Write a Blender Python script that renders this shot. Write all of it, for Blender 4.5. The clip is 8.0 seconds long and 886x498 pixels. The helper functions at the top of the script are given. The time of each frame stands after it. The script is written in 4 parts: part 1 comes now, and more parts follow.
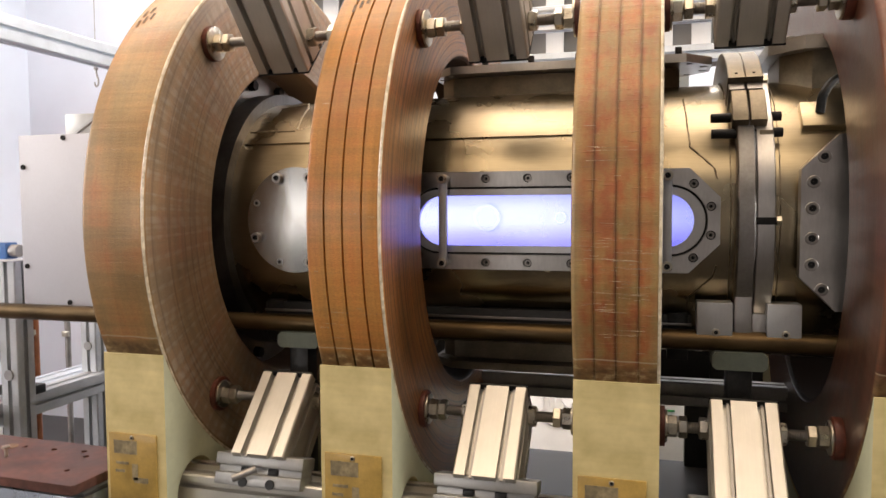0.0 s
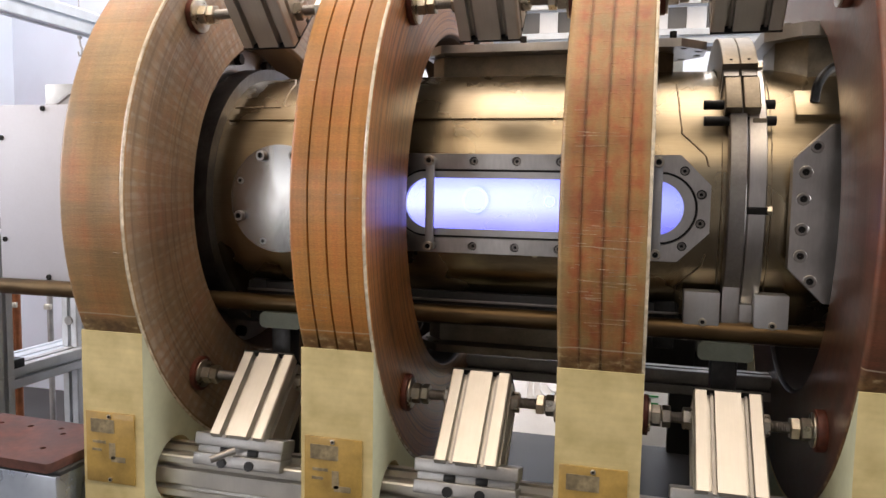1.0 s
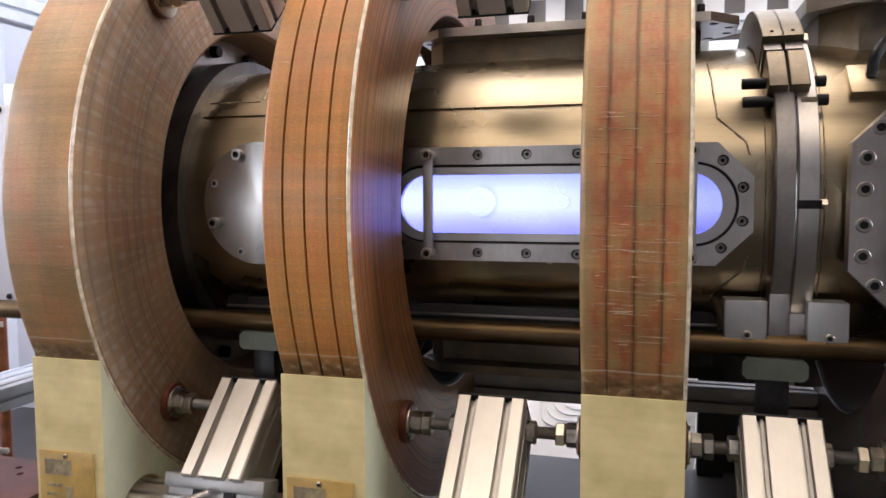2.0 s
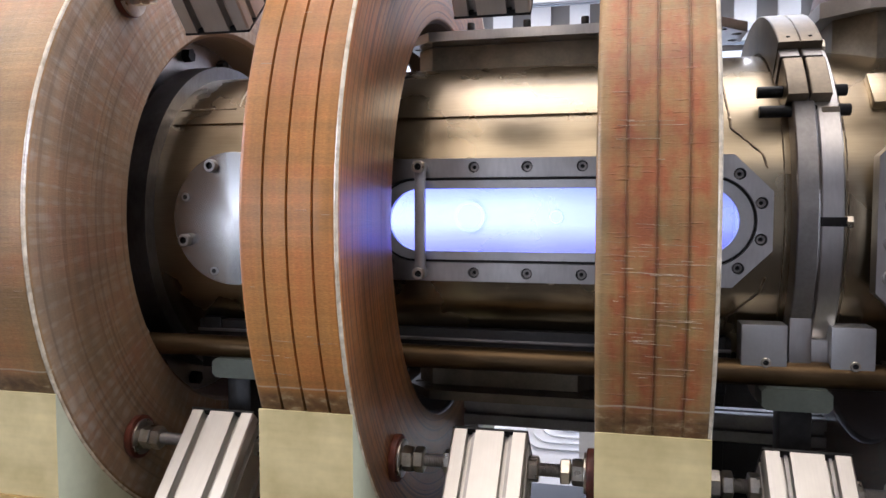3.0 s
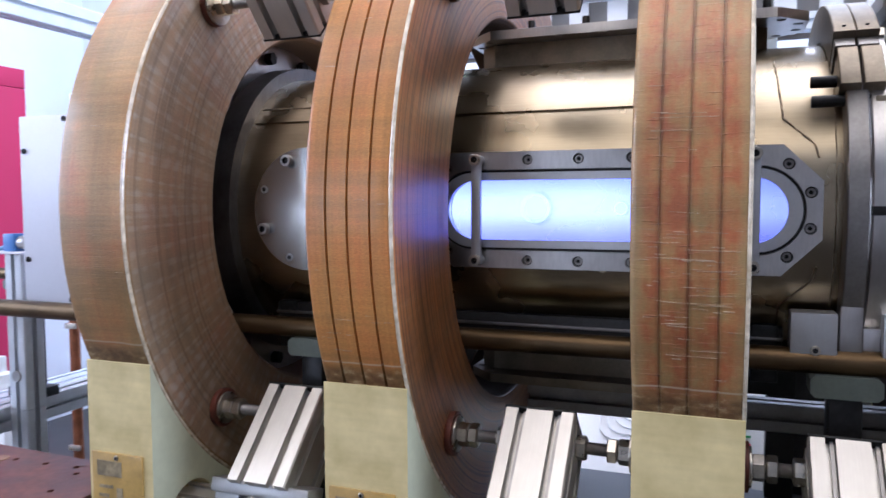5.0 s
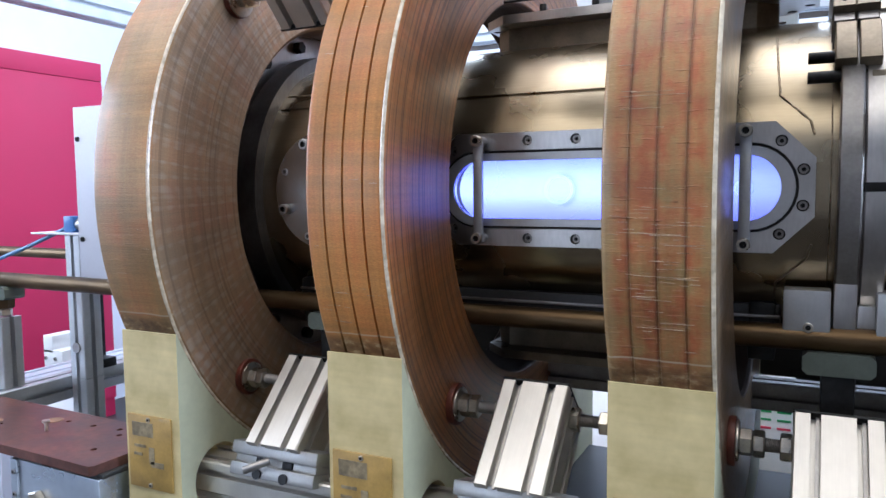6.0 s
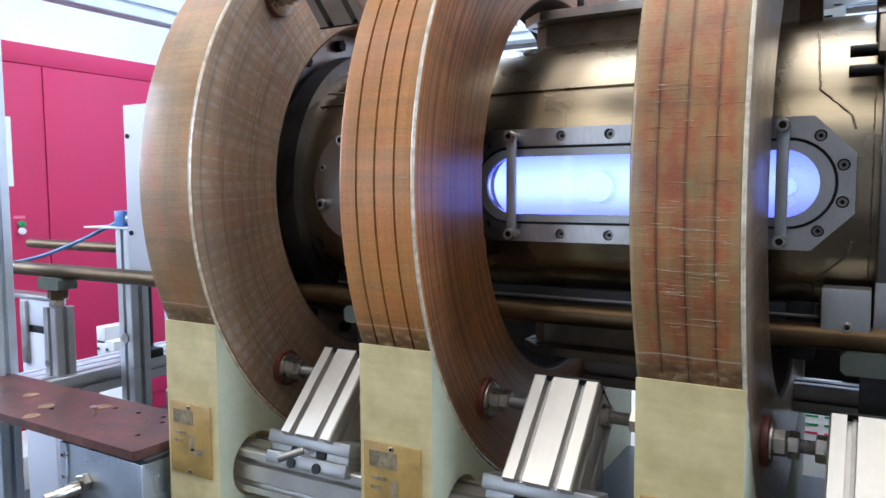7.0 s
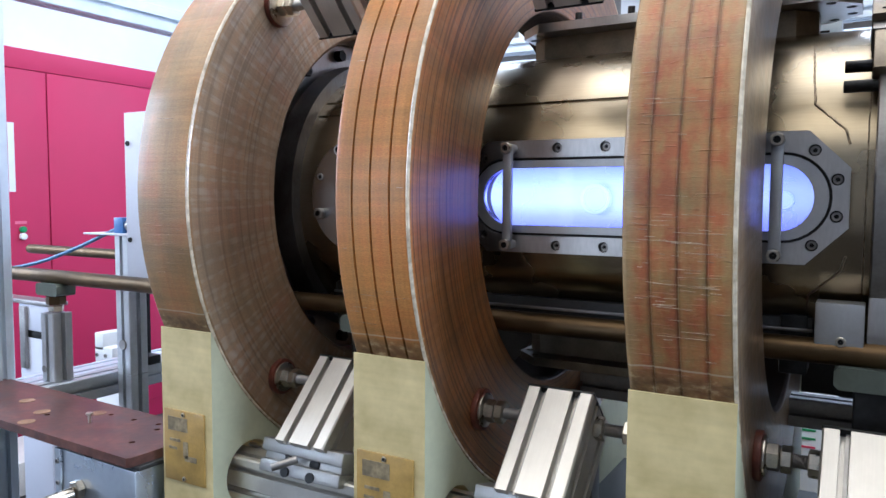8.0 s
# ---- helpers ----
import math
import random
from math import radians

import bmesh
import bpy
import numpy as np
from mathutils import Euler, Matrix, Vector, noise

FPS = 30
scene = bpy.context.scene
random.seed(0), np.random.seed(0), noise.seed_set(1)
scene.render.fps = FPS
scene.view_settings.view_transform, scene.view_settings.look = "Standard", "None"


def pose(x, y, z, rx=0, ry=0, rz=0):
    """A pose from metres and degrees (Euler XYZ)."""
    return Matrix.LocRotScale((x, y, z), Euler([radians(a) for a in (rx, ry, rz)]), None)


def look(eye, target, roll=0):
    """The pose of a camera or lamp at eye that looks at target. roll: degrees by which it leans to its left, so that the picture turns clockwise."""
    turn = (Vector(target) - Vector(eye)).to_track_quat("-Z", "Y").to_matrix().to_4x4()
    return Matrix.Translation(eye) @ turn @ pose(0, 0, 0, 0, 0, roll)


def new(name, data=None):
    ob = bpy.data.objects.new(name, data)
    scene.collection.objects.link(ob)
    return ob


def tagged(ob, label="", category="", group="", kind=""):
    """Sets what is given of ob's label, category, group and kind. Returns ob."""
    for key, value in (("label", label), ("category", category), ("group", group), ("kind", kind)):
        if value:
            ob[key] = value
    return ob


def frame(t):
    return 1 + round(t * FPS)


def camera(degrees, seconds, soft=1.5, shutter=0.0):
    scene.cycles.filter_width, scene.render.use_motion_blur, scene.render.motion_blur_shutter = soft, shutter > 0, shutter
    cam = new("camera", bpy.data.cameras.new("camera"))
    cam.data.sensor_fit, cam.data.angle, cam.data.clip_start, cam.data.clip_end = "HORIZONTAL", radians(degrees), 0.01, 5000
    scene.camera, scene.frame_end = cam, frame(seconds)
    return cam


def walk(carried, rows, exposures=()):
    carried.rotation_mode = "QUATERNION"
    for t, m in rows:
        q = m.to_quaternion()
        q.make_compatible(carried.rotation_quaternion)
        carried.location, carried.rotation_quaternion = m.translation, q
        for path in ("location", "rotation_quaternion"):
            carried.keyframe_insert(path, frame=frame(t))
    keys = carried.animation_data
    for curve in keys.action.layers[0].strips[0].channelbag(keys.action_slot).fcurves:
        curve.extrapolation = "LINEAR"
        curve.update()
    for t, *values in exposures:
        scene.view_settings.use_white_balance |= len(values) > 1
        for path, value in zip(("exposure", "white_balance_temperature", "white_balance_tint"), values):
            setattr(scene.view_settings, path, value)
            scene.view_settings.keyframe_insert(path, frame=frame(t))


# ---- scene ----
cam = camera(61.8, 8.0, shutter=0.5)
PATH = [
    (0, (-0.016, -0.011, 1.26), (-0.562, 1.909, 1.143), -0.3),
    (0.5, (-0.024, -0.018, 1.248), (-0.555, 1.906, 1.124), 1.8),
    (1, (-0.016, 0.007, 1.265), (-0.533, 1.932, 1.091), 1.0),
    (1.5, (-0.011, 0.069, 1.247), (-0.595, 1.975, 1.074), 0.9),
    (2, (-0.044, 0.143, 1.252), (-0.581, 2.063, 1.1), -0.2),
    (3.5, (-0.088, 0.215, 1.256), (-0.549, 2.158, 1.143), 0.2),
    (4, (-0.074, 0.193, 1.259), (-0.606, 2.116, 1.133), -0.4),
    (4.5, (-0.061, 0.18, 1.261), (-0.626, 2.095, 1.138), -0.1),
    (5, (-0.031, 0.172, 1.25), (-0.734, 2.04, 1.118), -0.2),
    (6.5, (0.087, 0.171, 1.239), (-0.851, 1.929, 1.065), -0.6),
    (7, (0.086, 0.174, 1.235), (-0.908, 1.902, 1.069), -0.3),
    (7.5, (0.091, 0.179, 1.238), (-0.914, 1.902, 1.092), 0.2),
    (8, (0.094, 0.176, 1.236), (-0.905, 1.903, 1.096), 0.3),
]
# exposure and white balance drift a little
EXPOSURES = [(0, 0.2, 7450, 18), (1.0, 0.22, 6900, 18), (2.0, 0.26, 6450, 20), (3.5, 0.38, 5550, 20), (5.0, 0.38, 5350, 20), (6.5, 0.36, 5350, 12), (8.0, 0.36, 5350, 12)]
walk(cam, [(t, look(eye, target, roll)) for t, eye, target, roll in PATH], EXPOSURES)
# ---------- world, light, exposure ----------
world = bpy.data.worlds.new("sky")
scene.world = world
world.use_nodes = True
wn = world.node_tree.nodes
sky = wn.new("ShaderNodeTexSky")
sky.sky_type, sky.sun_disc = "NISHITA", False
sky.sun_elevation, sky.sun_rotation = radians(35), radians(100)
wn["Background"].inputs["Strength"].default_value = 0.1
world.node_tree.links.new(sky.outputs[0], wn["Background"].inputs["Color"])


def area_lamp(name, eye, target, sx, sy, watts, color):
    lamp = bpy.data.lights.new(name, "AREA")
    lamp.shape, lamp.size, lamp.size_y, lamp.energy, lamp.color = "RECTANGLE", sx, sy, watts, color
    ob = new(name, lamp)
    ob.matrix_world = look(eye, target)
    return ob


# daylight through the east window, warm ceiling lamps over the machine, and added lamps
area_lamp("window_light_east", (3.55, 0.5, 2.0), (0, 0.7, 1.3), 1.6, 1.3, 95, (0.86, 0.93, 1.0))
# lamp added on the west side; no window is known there
area_lamp("added_light_west", (-3.5, 0.3, 2.0), (-1.0, 2.2, 1.6), 1.6, 1.2, 45, (0.88, 0.94, 1.0))
area_lamp("ceiling_light_front", (-0.8, -0.05, 2.97), (-0.8, -0.05, 0), 3.2, 1.4, 34, (1.0, 0.86, 0.64))
area_lamp("ceiling_light_above", (-0.65, 1.35, 2.97), (-0.65, 1.35, 0), 3.2, 1.0, 38, (1.0, 0.90, 0.76))
# added to brighten the blank flange; no window is known to the south
area_lamp("added_light_south", (-2.5, -2.95, 1.5), (-0.6, 1.0, 1.2), 1.5, 1.4, 20, (0.92, 0.96, 1.0))
# added close to the rear wall to brighten it; no fixture is known there
area_lamp("added_light_back", (-0.8, 3.2, 2.97), (-0.8, 3.2, 0), 4.0, 0.35, 55, (0.84, 0.92, 1.0))

AY, AZ = 1.318, 1.234          # the machine's axis runs along x at this y and z
COILS = (-0.7455, -0.3965, -0.0575, 0.272)
GAPS = (-0.565, -0.229, 0.101)
R_OUT, R_IN, C_W = 0.460, 0.288, 0.103


# ---------- materials ----------
def ramp(nt, fac, stops):
    n = nt.nodes.new("ShaderNodeValToRGB")
    while len(n.color_ramp.elements) < len(stops):
        n.color_ramp.elements.new(0.5)
    for e, (p, c) in zip(n.color_ramp.elements, stops):
        e.position, e.color = p, (*c, 1) if len(c) == 3 else c
    nt.links.new(fac, n.inputs[0])
    return n.outputs[0]


def mixed(nt, fac, a, b, mode="MIX"):
    n = nt.nodes.new("ShaderNodeMix")
    n.data_type, n.blend_type = "RGBA", mode
    for sock, v in ((n.inputs[0], fac), (n.inputs[6], a), (n.inputs[7], b)):
        if isinstance(v, (int, float)):
            sock.default_value = v
        elif isinstance(v, tuple):
            sock.default_value = (*v, 1)
        else:
            nt.links.new(v, sock)
    return n.outputs[2]


def math_node(nt, op, *vals):
    n = nt.nodes.new("ShaderNodeMath")
    n.operation = op
    for s, v in zip(n.inputs, vals):
        if isinstance(v, (int, float)):
            s.default_value = v
        else:
            nt.links.new(v, s)
    return n.outputs[0]


def noise_node(nt, vec, scale, detail=3.0, rough=0.55):
    n = nt.nodes.new("ShaderNodeTexNoise")
    n.inputs["Scale"].default_value, n.inputs["Detail"].default_value, n.inputs["Roughness"].default_value = scale, detail, rough
    nt.links.new(vec, n.inputs["Vector"])
    return n.outputs["Fac"]


def stretched(nt, vec, s):
    n = nt.nodes.new("ShaderNodeVectorMath")
    n.operation = "MULTIPLY"
    nt.links.new(vec, n.inputs[0])
    n.inputs[1].default_value = s
    return n.outputs[0]


def start(name):
    m = bpy.data.materials.new(name)
    m.use_nodes = True
    nt = m.node_tree
    return m, nt, nt.nodes["Principled BSDF"], nt.nodes.new("ShaderNodeTexCoord").outputs["Object"]


def bumped(nt, bs, height, strength, dist):
    b = nt.nodes.new("ShaderNodeBump")
    b.inputs["Strength"].default_value, b.inputs["Distance"].default_value = strength, dist
    nt.links.new(height, b.inputs["Height"])
    nt.links.new(b.outputs[0], bs.inputs["Normal"])


def surface(name, color, rough=0.5, metal=0.0, vary=0.15, scale=12.0, grain=180.0, stretch=(1, 1, 1), bump=0.08, dark=None, coat=0.0):
    """A surface with variation at two scales: patches and fine grain, and a little relief."""
    m, nt, bs, co = start(name)
    v = stretched(nt, co, stretch)
    big, fine = noise_node(nt, co, scale, 4), noise_node(nt, v, grain, 3)
    lo = dark or tuple(c * (1 - 2.2 * vary) for c in color)
    hi = tuple(min(1, c * (1 + vary)) for c in color)
    c1 = ramp(nt, big, [(0.3, lo), (0.68, hi)])
    c2 = ramp(nt, fine, [(0.3, (1 - vary,) * 3), (0.7, (1, 1, 1))])
    nt.links.new(mixed(nt, 1.0, c1, c2, "MULTIPLY"), bs.inputs["Base Color"])
    r = math_node(nt, "MULTIPLY_ADD", big, 0.25, rough - 0.125)
    nt.links.new(r, bs.inputs["Roughness"])
    bs.inputs["Metallic"].default_value = metal
    bs.inputs["Coat Weight"].default_value = coat
    if bump:
        bumped(nt, bs, fine, bump, 0.002)
    return m


def around(nt, co, turn=0.0):
    """Place round the machine's axis: along it, along the arc (m at the rim), and outward."""
    s = nt.nodes.new("ShaderNodeSeparateXYZ")
    nt.links.new(co, s.inputs[0])
    x, y, z = s.outputs
    r = math_node(nt, "SQRT", math_node(nt, "ADD", math_node(nt, "MULTIPLY", y, y), math_node(nt, "MULTIPLY", z, z)))
    # the seam of the angle lies at the back
    a = math_node(nt, "MULTIPLY", math_node(nt, "ARCTAN2", z, math_node(nt, "MULTIPLY", y, -1.0)), 0.46)
    c = nt.nodes.new("ShaderNodeCombineXYZ")
    for i, o in zip(c.inputs, (x, a, r)):
        nt.links.new(o, i)
    return c.outputs[0], x, a, r


def winding(name, base, red, pale, weave, grey, rings, seed, relief=0.28, drips=2.0, coat=0.28, cell=1.0, lines=60.0, fineness=1.0, margin=0.0, layers=0.0, flank_tone=(0.60, 0.54, 0.50), bore_shade=(0.035, 0.022, 0.016)):
    """Resin-soaked glass tape wound over copper: cross bands, a weave, copper patches shining through."""
    m, nt, bs, co = start(name)
    vec, x, a, r = around(nt, co)
    off = nt.nodes.new("ShaderNodeVectorMath")
    off.inputs[1].default_value = (seed, seed * 1.7, seed * 0.6)
    nt.links.new(vec, off.inputs[0])
    v = off.outputs[0]
    warp = noise_node(nt, stretched(nt, v, (9, 9, 9)), 1.0, 2)
    wide = noise_node(nt, stretched(nt, v, (48 / cell, 3.0, 48 / cell)), 1.0, 2)       # strips along the arc
    turn = noise_node(nt, stretched(nt, v, (4.0, 46 / cell, 3.0)), 1.0, 3)      # tape turns across the rim
    patch = math_node(nt, "ADD", math_node(nt, "MULTIPLY", wide, 0.36), math_node(nt, "ADD", math_node(nt, "MULTIPLY", turn, 0.36), math_node(nt, "MULTIPLY", warp, 0.28)))
    stain = noise_node(nt, stretched(nt, v, (7, 5, 9)), 1.0, 3)
    band = noise_node(nt, stretched(nt, v, (3, 170, 4)), 1.0, 4, 0.7)     # tape edges across the rim
    cross = noise_node(nt, stretched(nt, v, (150, 3, 190)), 1.0, 3, 0.65)  # lines along the arc
    fine = noise_node(nt, stretched(nt, v, (260, 900, 260)), 1.0, 2)
    span = (0.37, 0.5, 0.62)
    if margin:      # each strip between the grooves has tones of its own
        strip = math_node(nt, "FLOOR", math_node(nt, "MULTIPLY_ADD", x, 38.9, 2.0))
        sv = nt.nodes.new("ShaderNodeCombineXYZ")
        nt.links.new(math_node(nt, "MULTIPLY", strip, 5.37), sv.inputs[0])
        nt.links.new(math_node(nt, "MULTIPLY", a, 34.0), sv.inputs[1])
        nt.links.new(math_node(nt, "MULTIPLY", x, 55.0), sv.inputs[2])
        tone = noise_node(nt, sv.outputs[0], 1.0, 3, 0.6)
        patch = math_node(nt, "ADD", math_node(nt, "MULTIPLY", patch, 0.4), math_node(nt, "MULTIPLY", tone, 0.6))
        span = (0.37, 0.475, 0.58)
    c = ramp(nt, patch, [(span[0], pale), (span[1], base), (span[2], red)])
    if margin:      # yellowed varnish towards both edges of the rim
        edge = nt.nodes.new("ShaderNodeMapRange")
        edge.inputs["From Min"].default_value, edge.inputs["From Max"].default_value = 0.037, 0.047
        nt.links.new(math_node(nt, "ADD", math_node(nt, "ABSOLUTE", x), math_node(nt, "MULTIPLY_ADD", warp, 0.02, -0.01)), edge.inputs["Value"])
        c = mixed(nt, math_node(nt, "MULTIPLY", edge.outputs[0], margin), c, (0.43, 0.30, 0.125))
    if margin:      # darker seams along the grooves
        seam = math_node(nt, "ABSOLUTE", math_node(nt, "SUBTRACT", math_node(nt, "FRACT", math_node(nt, "MULTIPLY_ADD", x, 38.9, 2.0)), 0.5))
        inner = math_node(nt, "LESS_THAN", math_node(nt, "ABSOLUTE", x), 0.036)
        c = mixed(nt, math_node(nt, "MULTIPLY", inner, 0.85), c, mixed(nt, 1.0, c, ramp(nt, seam, [(0.34, (1, 1, 1)), (0.48, (0.58, 0.58, 0.55))]), "MULTIPLY"))
    c = mixed(nt, 1.0, c, ramp(nt, turn, [(0.38, (1 - weave,) * 3), (0.56, (1.05, 1.05, 1.05))]), "MULTIPLY")
    c = mixed(nt, 0.6 * fineness, c, ramp(nt, band, [(0.3, (1 - weave, 1 - weave, 1 - 1.1 * weave)), (0.62, (1.06, 1.05, 1.03))]), "MULTIPLY")
    c = mixed(nt, 0.8, c, ramp(nt, wide, [(0.36, (1 - weave,) * 3), (0.56, (1.05, 1.05, 1.05))]), "MULTIPLY")
    c = mixed(nt, 0.6 * fineness, c, ramp(nt, cross, [(0.32, (1 - weave, 1 - weave, 1 - weave)), (0.62, (1.05, 1.05, 1.05))]), "MULTIPLY")
    c = mixed(nt, 1.0, c, ramp(nt, stain, [(0.28, (0.72, 0.7, 0.68)), (0.6, (1.04, 1.04, 1.04))]), "MULTIPLY")
    c = mixed(nt, 0.3 + 0.7 * fineness, c, ramp(nt, fine, [(0.3, (0.78, 0.77, 0.76)), (0.7, (1.06, 1.06, 1.06))]), "MULTIPLY")
    # the flanks: greyer, with radial tape lines and fine rings
    flank = nt.nodes.new("ShaderNodeMapRange")
    flank.inputs["From Min"].default_value, flank.inputs["From Max"].default_value = R_OUT - 0.0045, R_OUT - 0.0075
    nt.links.new(r, flank.inputs["Value"])
    broad = noise_node(nt, stretched(nt, v, (1, lines, 4)), 1.0, 3, 0.6)
    turns = math_node(nt, "SINE", math_node(nt, "ADD", math_node(nt, "MULTIPLY", a, 260.0), math_node(nt, "MULTIPLY", broad, 15.0)))
    plies = math_node(nt, "SINE", math_node(nt, "ADD", math_node(nt, "MULTIPLY", r, 300.0), math_node(nt, "MULTIPLY", warp, 22.0)))
    tape = ramp(nt, math_node(nt, "ADD", math_node(nt, "MULTIPLY", turns, 0.38), math_node(nt, "MULTIPLY", plies, 0.22)), [(0.0, (0, 0, 0)), (0.8, (1, 1, 1))])
    tape = math_node(nt, "MULTIPLY", tape, math_node(nt, "MULTIPLY_ADD", stain, 2.0, -0.3))
    c = mixed(nt, flank.outputs[0], c, mixed(nt, 1.0, c, flank_tone, "MULTIPLY"))
    ply = noise_node(nt, stretched(nt, v, (1, 1.5, 75)), 1.0, 2)
    c = mixed(nt, flank.outputs[0], c, mixed(nt, 1.0, c, ramp(nt, ply, [(0.36, (0.78, 0.75, 0.72)), (0.6, (1.08, 1.06, 1.04))]), "MULTIPLY"))
    c = mixed(nt, math_node(nt, "MULTIPLY", flank.outputs[0], math_node(nt, "MULTIPLY_ADD", tape, grey, grey * 0.5)), c, (0.44, 0.385, 0.31))
    hair = noise_node(nt, stretched(nt, v, (1, 2.0, 210)), 1.0, 1)
    line = ramp(nt, hair, [(0.36, (1, 1, 1)), (0.44, (0, 0, 0))])
    c = mixed(nt, math_node(nt, "MULTIPLY", math_node(nt, "MULTIPLY", line, flank.outputs[0]), rings), c, (0.045, 0.022, 0.012))
    if layers:      # open joints between the wound layers
        turned = math_node(nt, "FRACT", math_node(nt, "ADD", math_node(nt, "MULTIPLY", r, 1 / 0.0148), math_node(nt, "MULTIPLY_ADD", noise_node(nt, stretched(nt, v, (1, 2.2, 22)), 1.0, 2), 1.1, -0.4)))
        joint = ramp(nt, turned, [(0.44, (0, 0, 0)), (0.49, (1, 1, 1)), (0.52, (1, 1, 1)), (0.58, (0, 0, 0))])
        c = mixed(nt, math_node(nt, "MULTIPLY", math_node(nt, "MULTIPLY", joint, flank.outputs[0]), layers), c, (0.05, 0.022, 0.012))
    # bore faces are coloured dark to stand for the shade inside the ring
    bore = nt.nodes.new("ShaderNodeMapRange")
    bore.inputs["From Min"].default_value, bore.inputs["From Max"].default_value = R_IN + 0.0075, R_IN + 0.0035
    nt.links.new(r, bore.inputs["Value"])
    c = mixed(nt, bore.outputs[0], c, bore_shade)
    # glue and resin stains near the post's top edge
    low = nt.nodes.new("ShaderNodeMapRange")
    low.inputs["From Min"].default_value, low.inputs["From Max"].default_value = -0.153, -0.168
    nt.links.new(math_node(nt, "MULTIPLY_ADD", stain, 0.02, a), low.inputs["Value"])
    rim = math_node(nt, "SUBTRACT", 1.0, flank.outputs[0])
    fleck = noise_node(nt, stretched(nt, v, (60, 90, 60)), 1.0, 3)
    c = mixed(nt, math_node(nt, "MULTIPLY", math_node(nt, "MULTIPLY", low.outputs[0], rim), 0.8), c, ramp(nt, fleck, [(0.40, (0.075, 0.038, 0.012)), (0.58, (0.19, 0.11, 0.04)), (0.68, (0.42, 0.32, 0.17))]))
    lip = ramp(nt, low.outputs[0], [(0.02, (0, 0, 0)), (0.07, (1, 1, 1)), (0.13, (1, 1, 1)), (0.2, (0, 0, 0))])
    c = mixed(nt, math_node(nt, "MULTIPLY", math_node(nt, "MULTIPLY", lip, rim), 0.6), c, (0.55, 0.47, 0.34))
    nt.links.new(c, bs.inputs["Base Color"])
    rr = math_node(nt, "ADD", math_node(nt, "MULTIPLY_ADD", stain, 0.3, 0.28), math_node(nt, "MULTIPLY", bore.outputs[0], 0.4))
    nt.links.new(rr, bs.inputs["Roughness"])
    nt.links.new(math_node(nt, "MULTIPLY_ADD", flank.outputs[0], 0.10, 0.15), bs.inputs["Coat Roughness"])
    # coat and specular are cut in the bore as well, to keep that shade
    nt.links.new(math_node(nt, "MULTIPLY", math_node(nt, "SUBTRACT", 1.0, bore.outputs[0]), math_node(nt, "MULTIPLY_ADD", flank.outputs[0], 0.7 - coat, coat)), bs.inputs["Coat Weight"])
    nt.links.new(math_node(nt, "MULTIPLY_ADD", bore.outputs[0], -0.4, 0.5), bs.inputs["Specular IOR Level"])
    h = math_node(nt, "ADD", math_node(nt, "MULTIPLY", band, 0.7), math_node(nt, "ADD", math_node(nt, "MULTIPLY", cross, 0.5), math_node(nt, "MULTIPLY", fine, 0.3)))
    drip = noise_node(nt, stretched(nt, v, (38, 420, 38)), 1.0, 2)
    h = math_node(nt, "ADD", h, math_node(nt, "MULTIPLY", math_node(nt, "MAXIMUM", math_node(nt, "SUBTRACT", drip, 0.62), 0.0), drips))
    bumped(nt, bs, h, relief, 0.0018)
    return m


M_COIL = [
    # weaker bore shade on this coil, so the shell mirrors a lighter bore
    winding("tan_glass_tape", (0.45, 0.25, 0.092), (0.42, 0.17, 0.056), (0.48, 0.305, 0.118), 0.21, 0.55, 0.25, 1.3, 0.4, 2.0, 0.28, 1.5, 44.0, 0.8, flank_tone=(0.76, 0.71, 0.67), bore_shade=(0.20, 0.13, 0.08)),
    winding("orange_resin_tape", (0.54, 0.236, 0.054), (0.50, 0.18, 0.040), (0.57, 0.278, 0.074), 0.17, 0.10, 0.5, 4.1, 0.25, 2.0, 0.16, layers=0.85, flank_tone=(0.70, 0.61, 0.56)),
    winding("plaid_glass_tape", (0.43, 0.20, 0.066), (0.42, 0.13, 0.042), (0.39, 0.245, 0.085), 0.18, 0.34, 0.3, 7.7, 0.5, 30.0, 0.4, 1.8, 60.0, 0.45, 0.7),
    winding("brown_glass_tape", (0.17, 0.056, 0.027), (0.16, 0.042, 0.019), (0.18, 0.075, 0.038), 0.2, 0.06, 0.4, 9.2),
]
M_RESIN = surface("resin_edge_glint", (0.70, 0.60, 0.44), 0.28, 0, 0.3, 45, 160, bump=0.4, dark=(0.52, 0.42, 0.28), coat=0.6)
M_STRAND = surface("wrap_wrinkle_glint", (0.60, 0.47, 0.32), 0.25, 0, 0.3, 60, 200, coat=0.8)
M_CREAM = surface("cream_laminate", (0.70, 0.575, 0.285), 0.42, 0, 0.11, 22, 90, (0.08, 0.3, 1), 0.05, dark=(0.56, 0.45, 0.20), coat=0.2)
M_FLANK = surface("pale_green_laminate", (0.57, 0.57, 0.38), 0.5, 0, 0.07, 8, 90, (0.2, 1, 1), 0.04)
M_PLATE = surface("aged_brass_label", (0.46, 0.29, 0.07), 0.45, 0.0, 0.12, 30, 300, bump=0.03, coat=0.3)
M_INK = surface("faded_ink", (0.17, 0.095, 0.045), 0.6, 0, 0.3, 80)
M_PRINT = surface("worn_grey_print", (0.30, 0.235, 0.13), 0.6, 0, 0.3, 60)
M_STEEL = surface("brushed_vessel_steel", (0.42, 0.35, 0.24), 0.275, 1.0, 0.10, 7, 420, (0.06, 1, 1), 0.03, dark=(0.31, 0.25, 0.165))
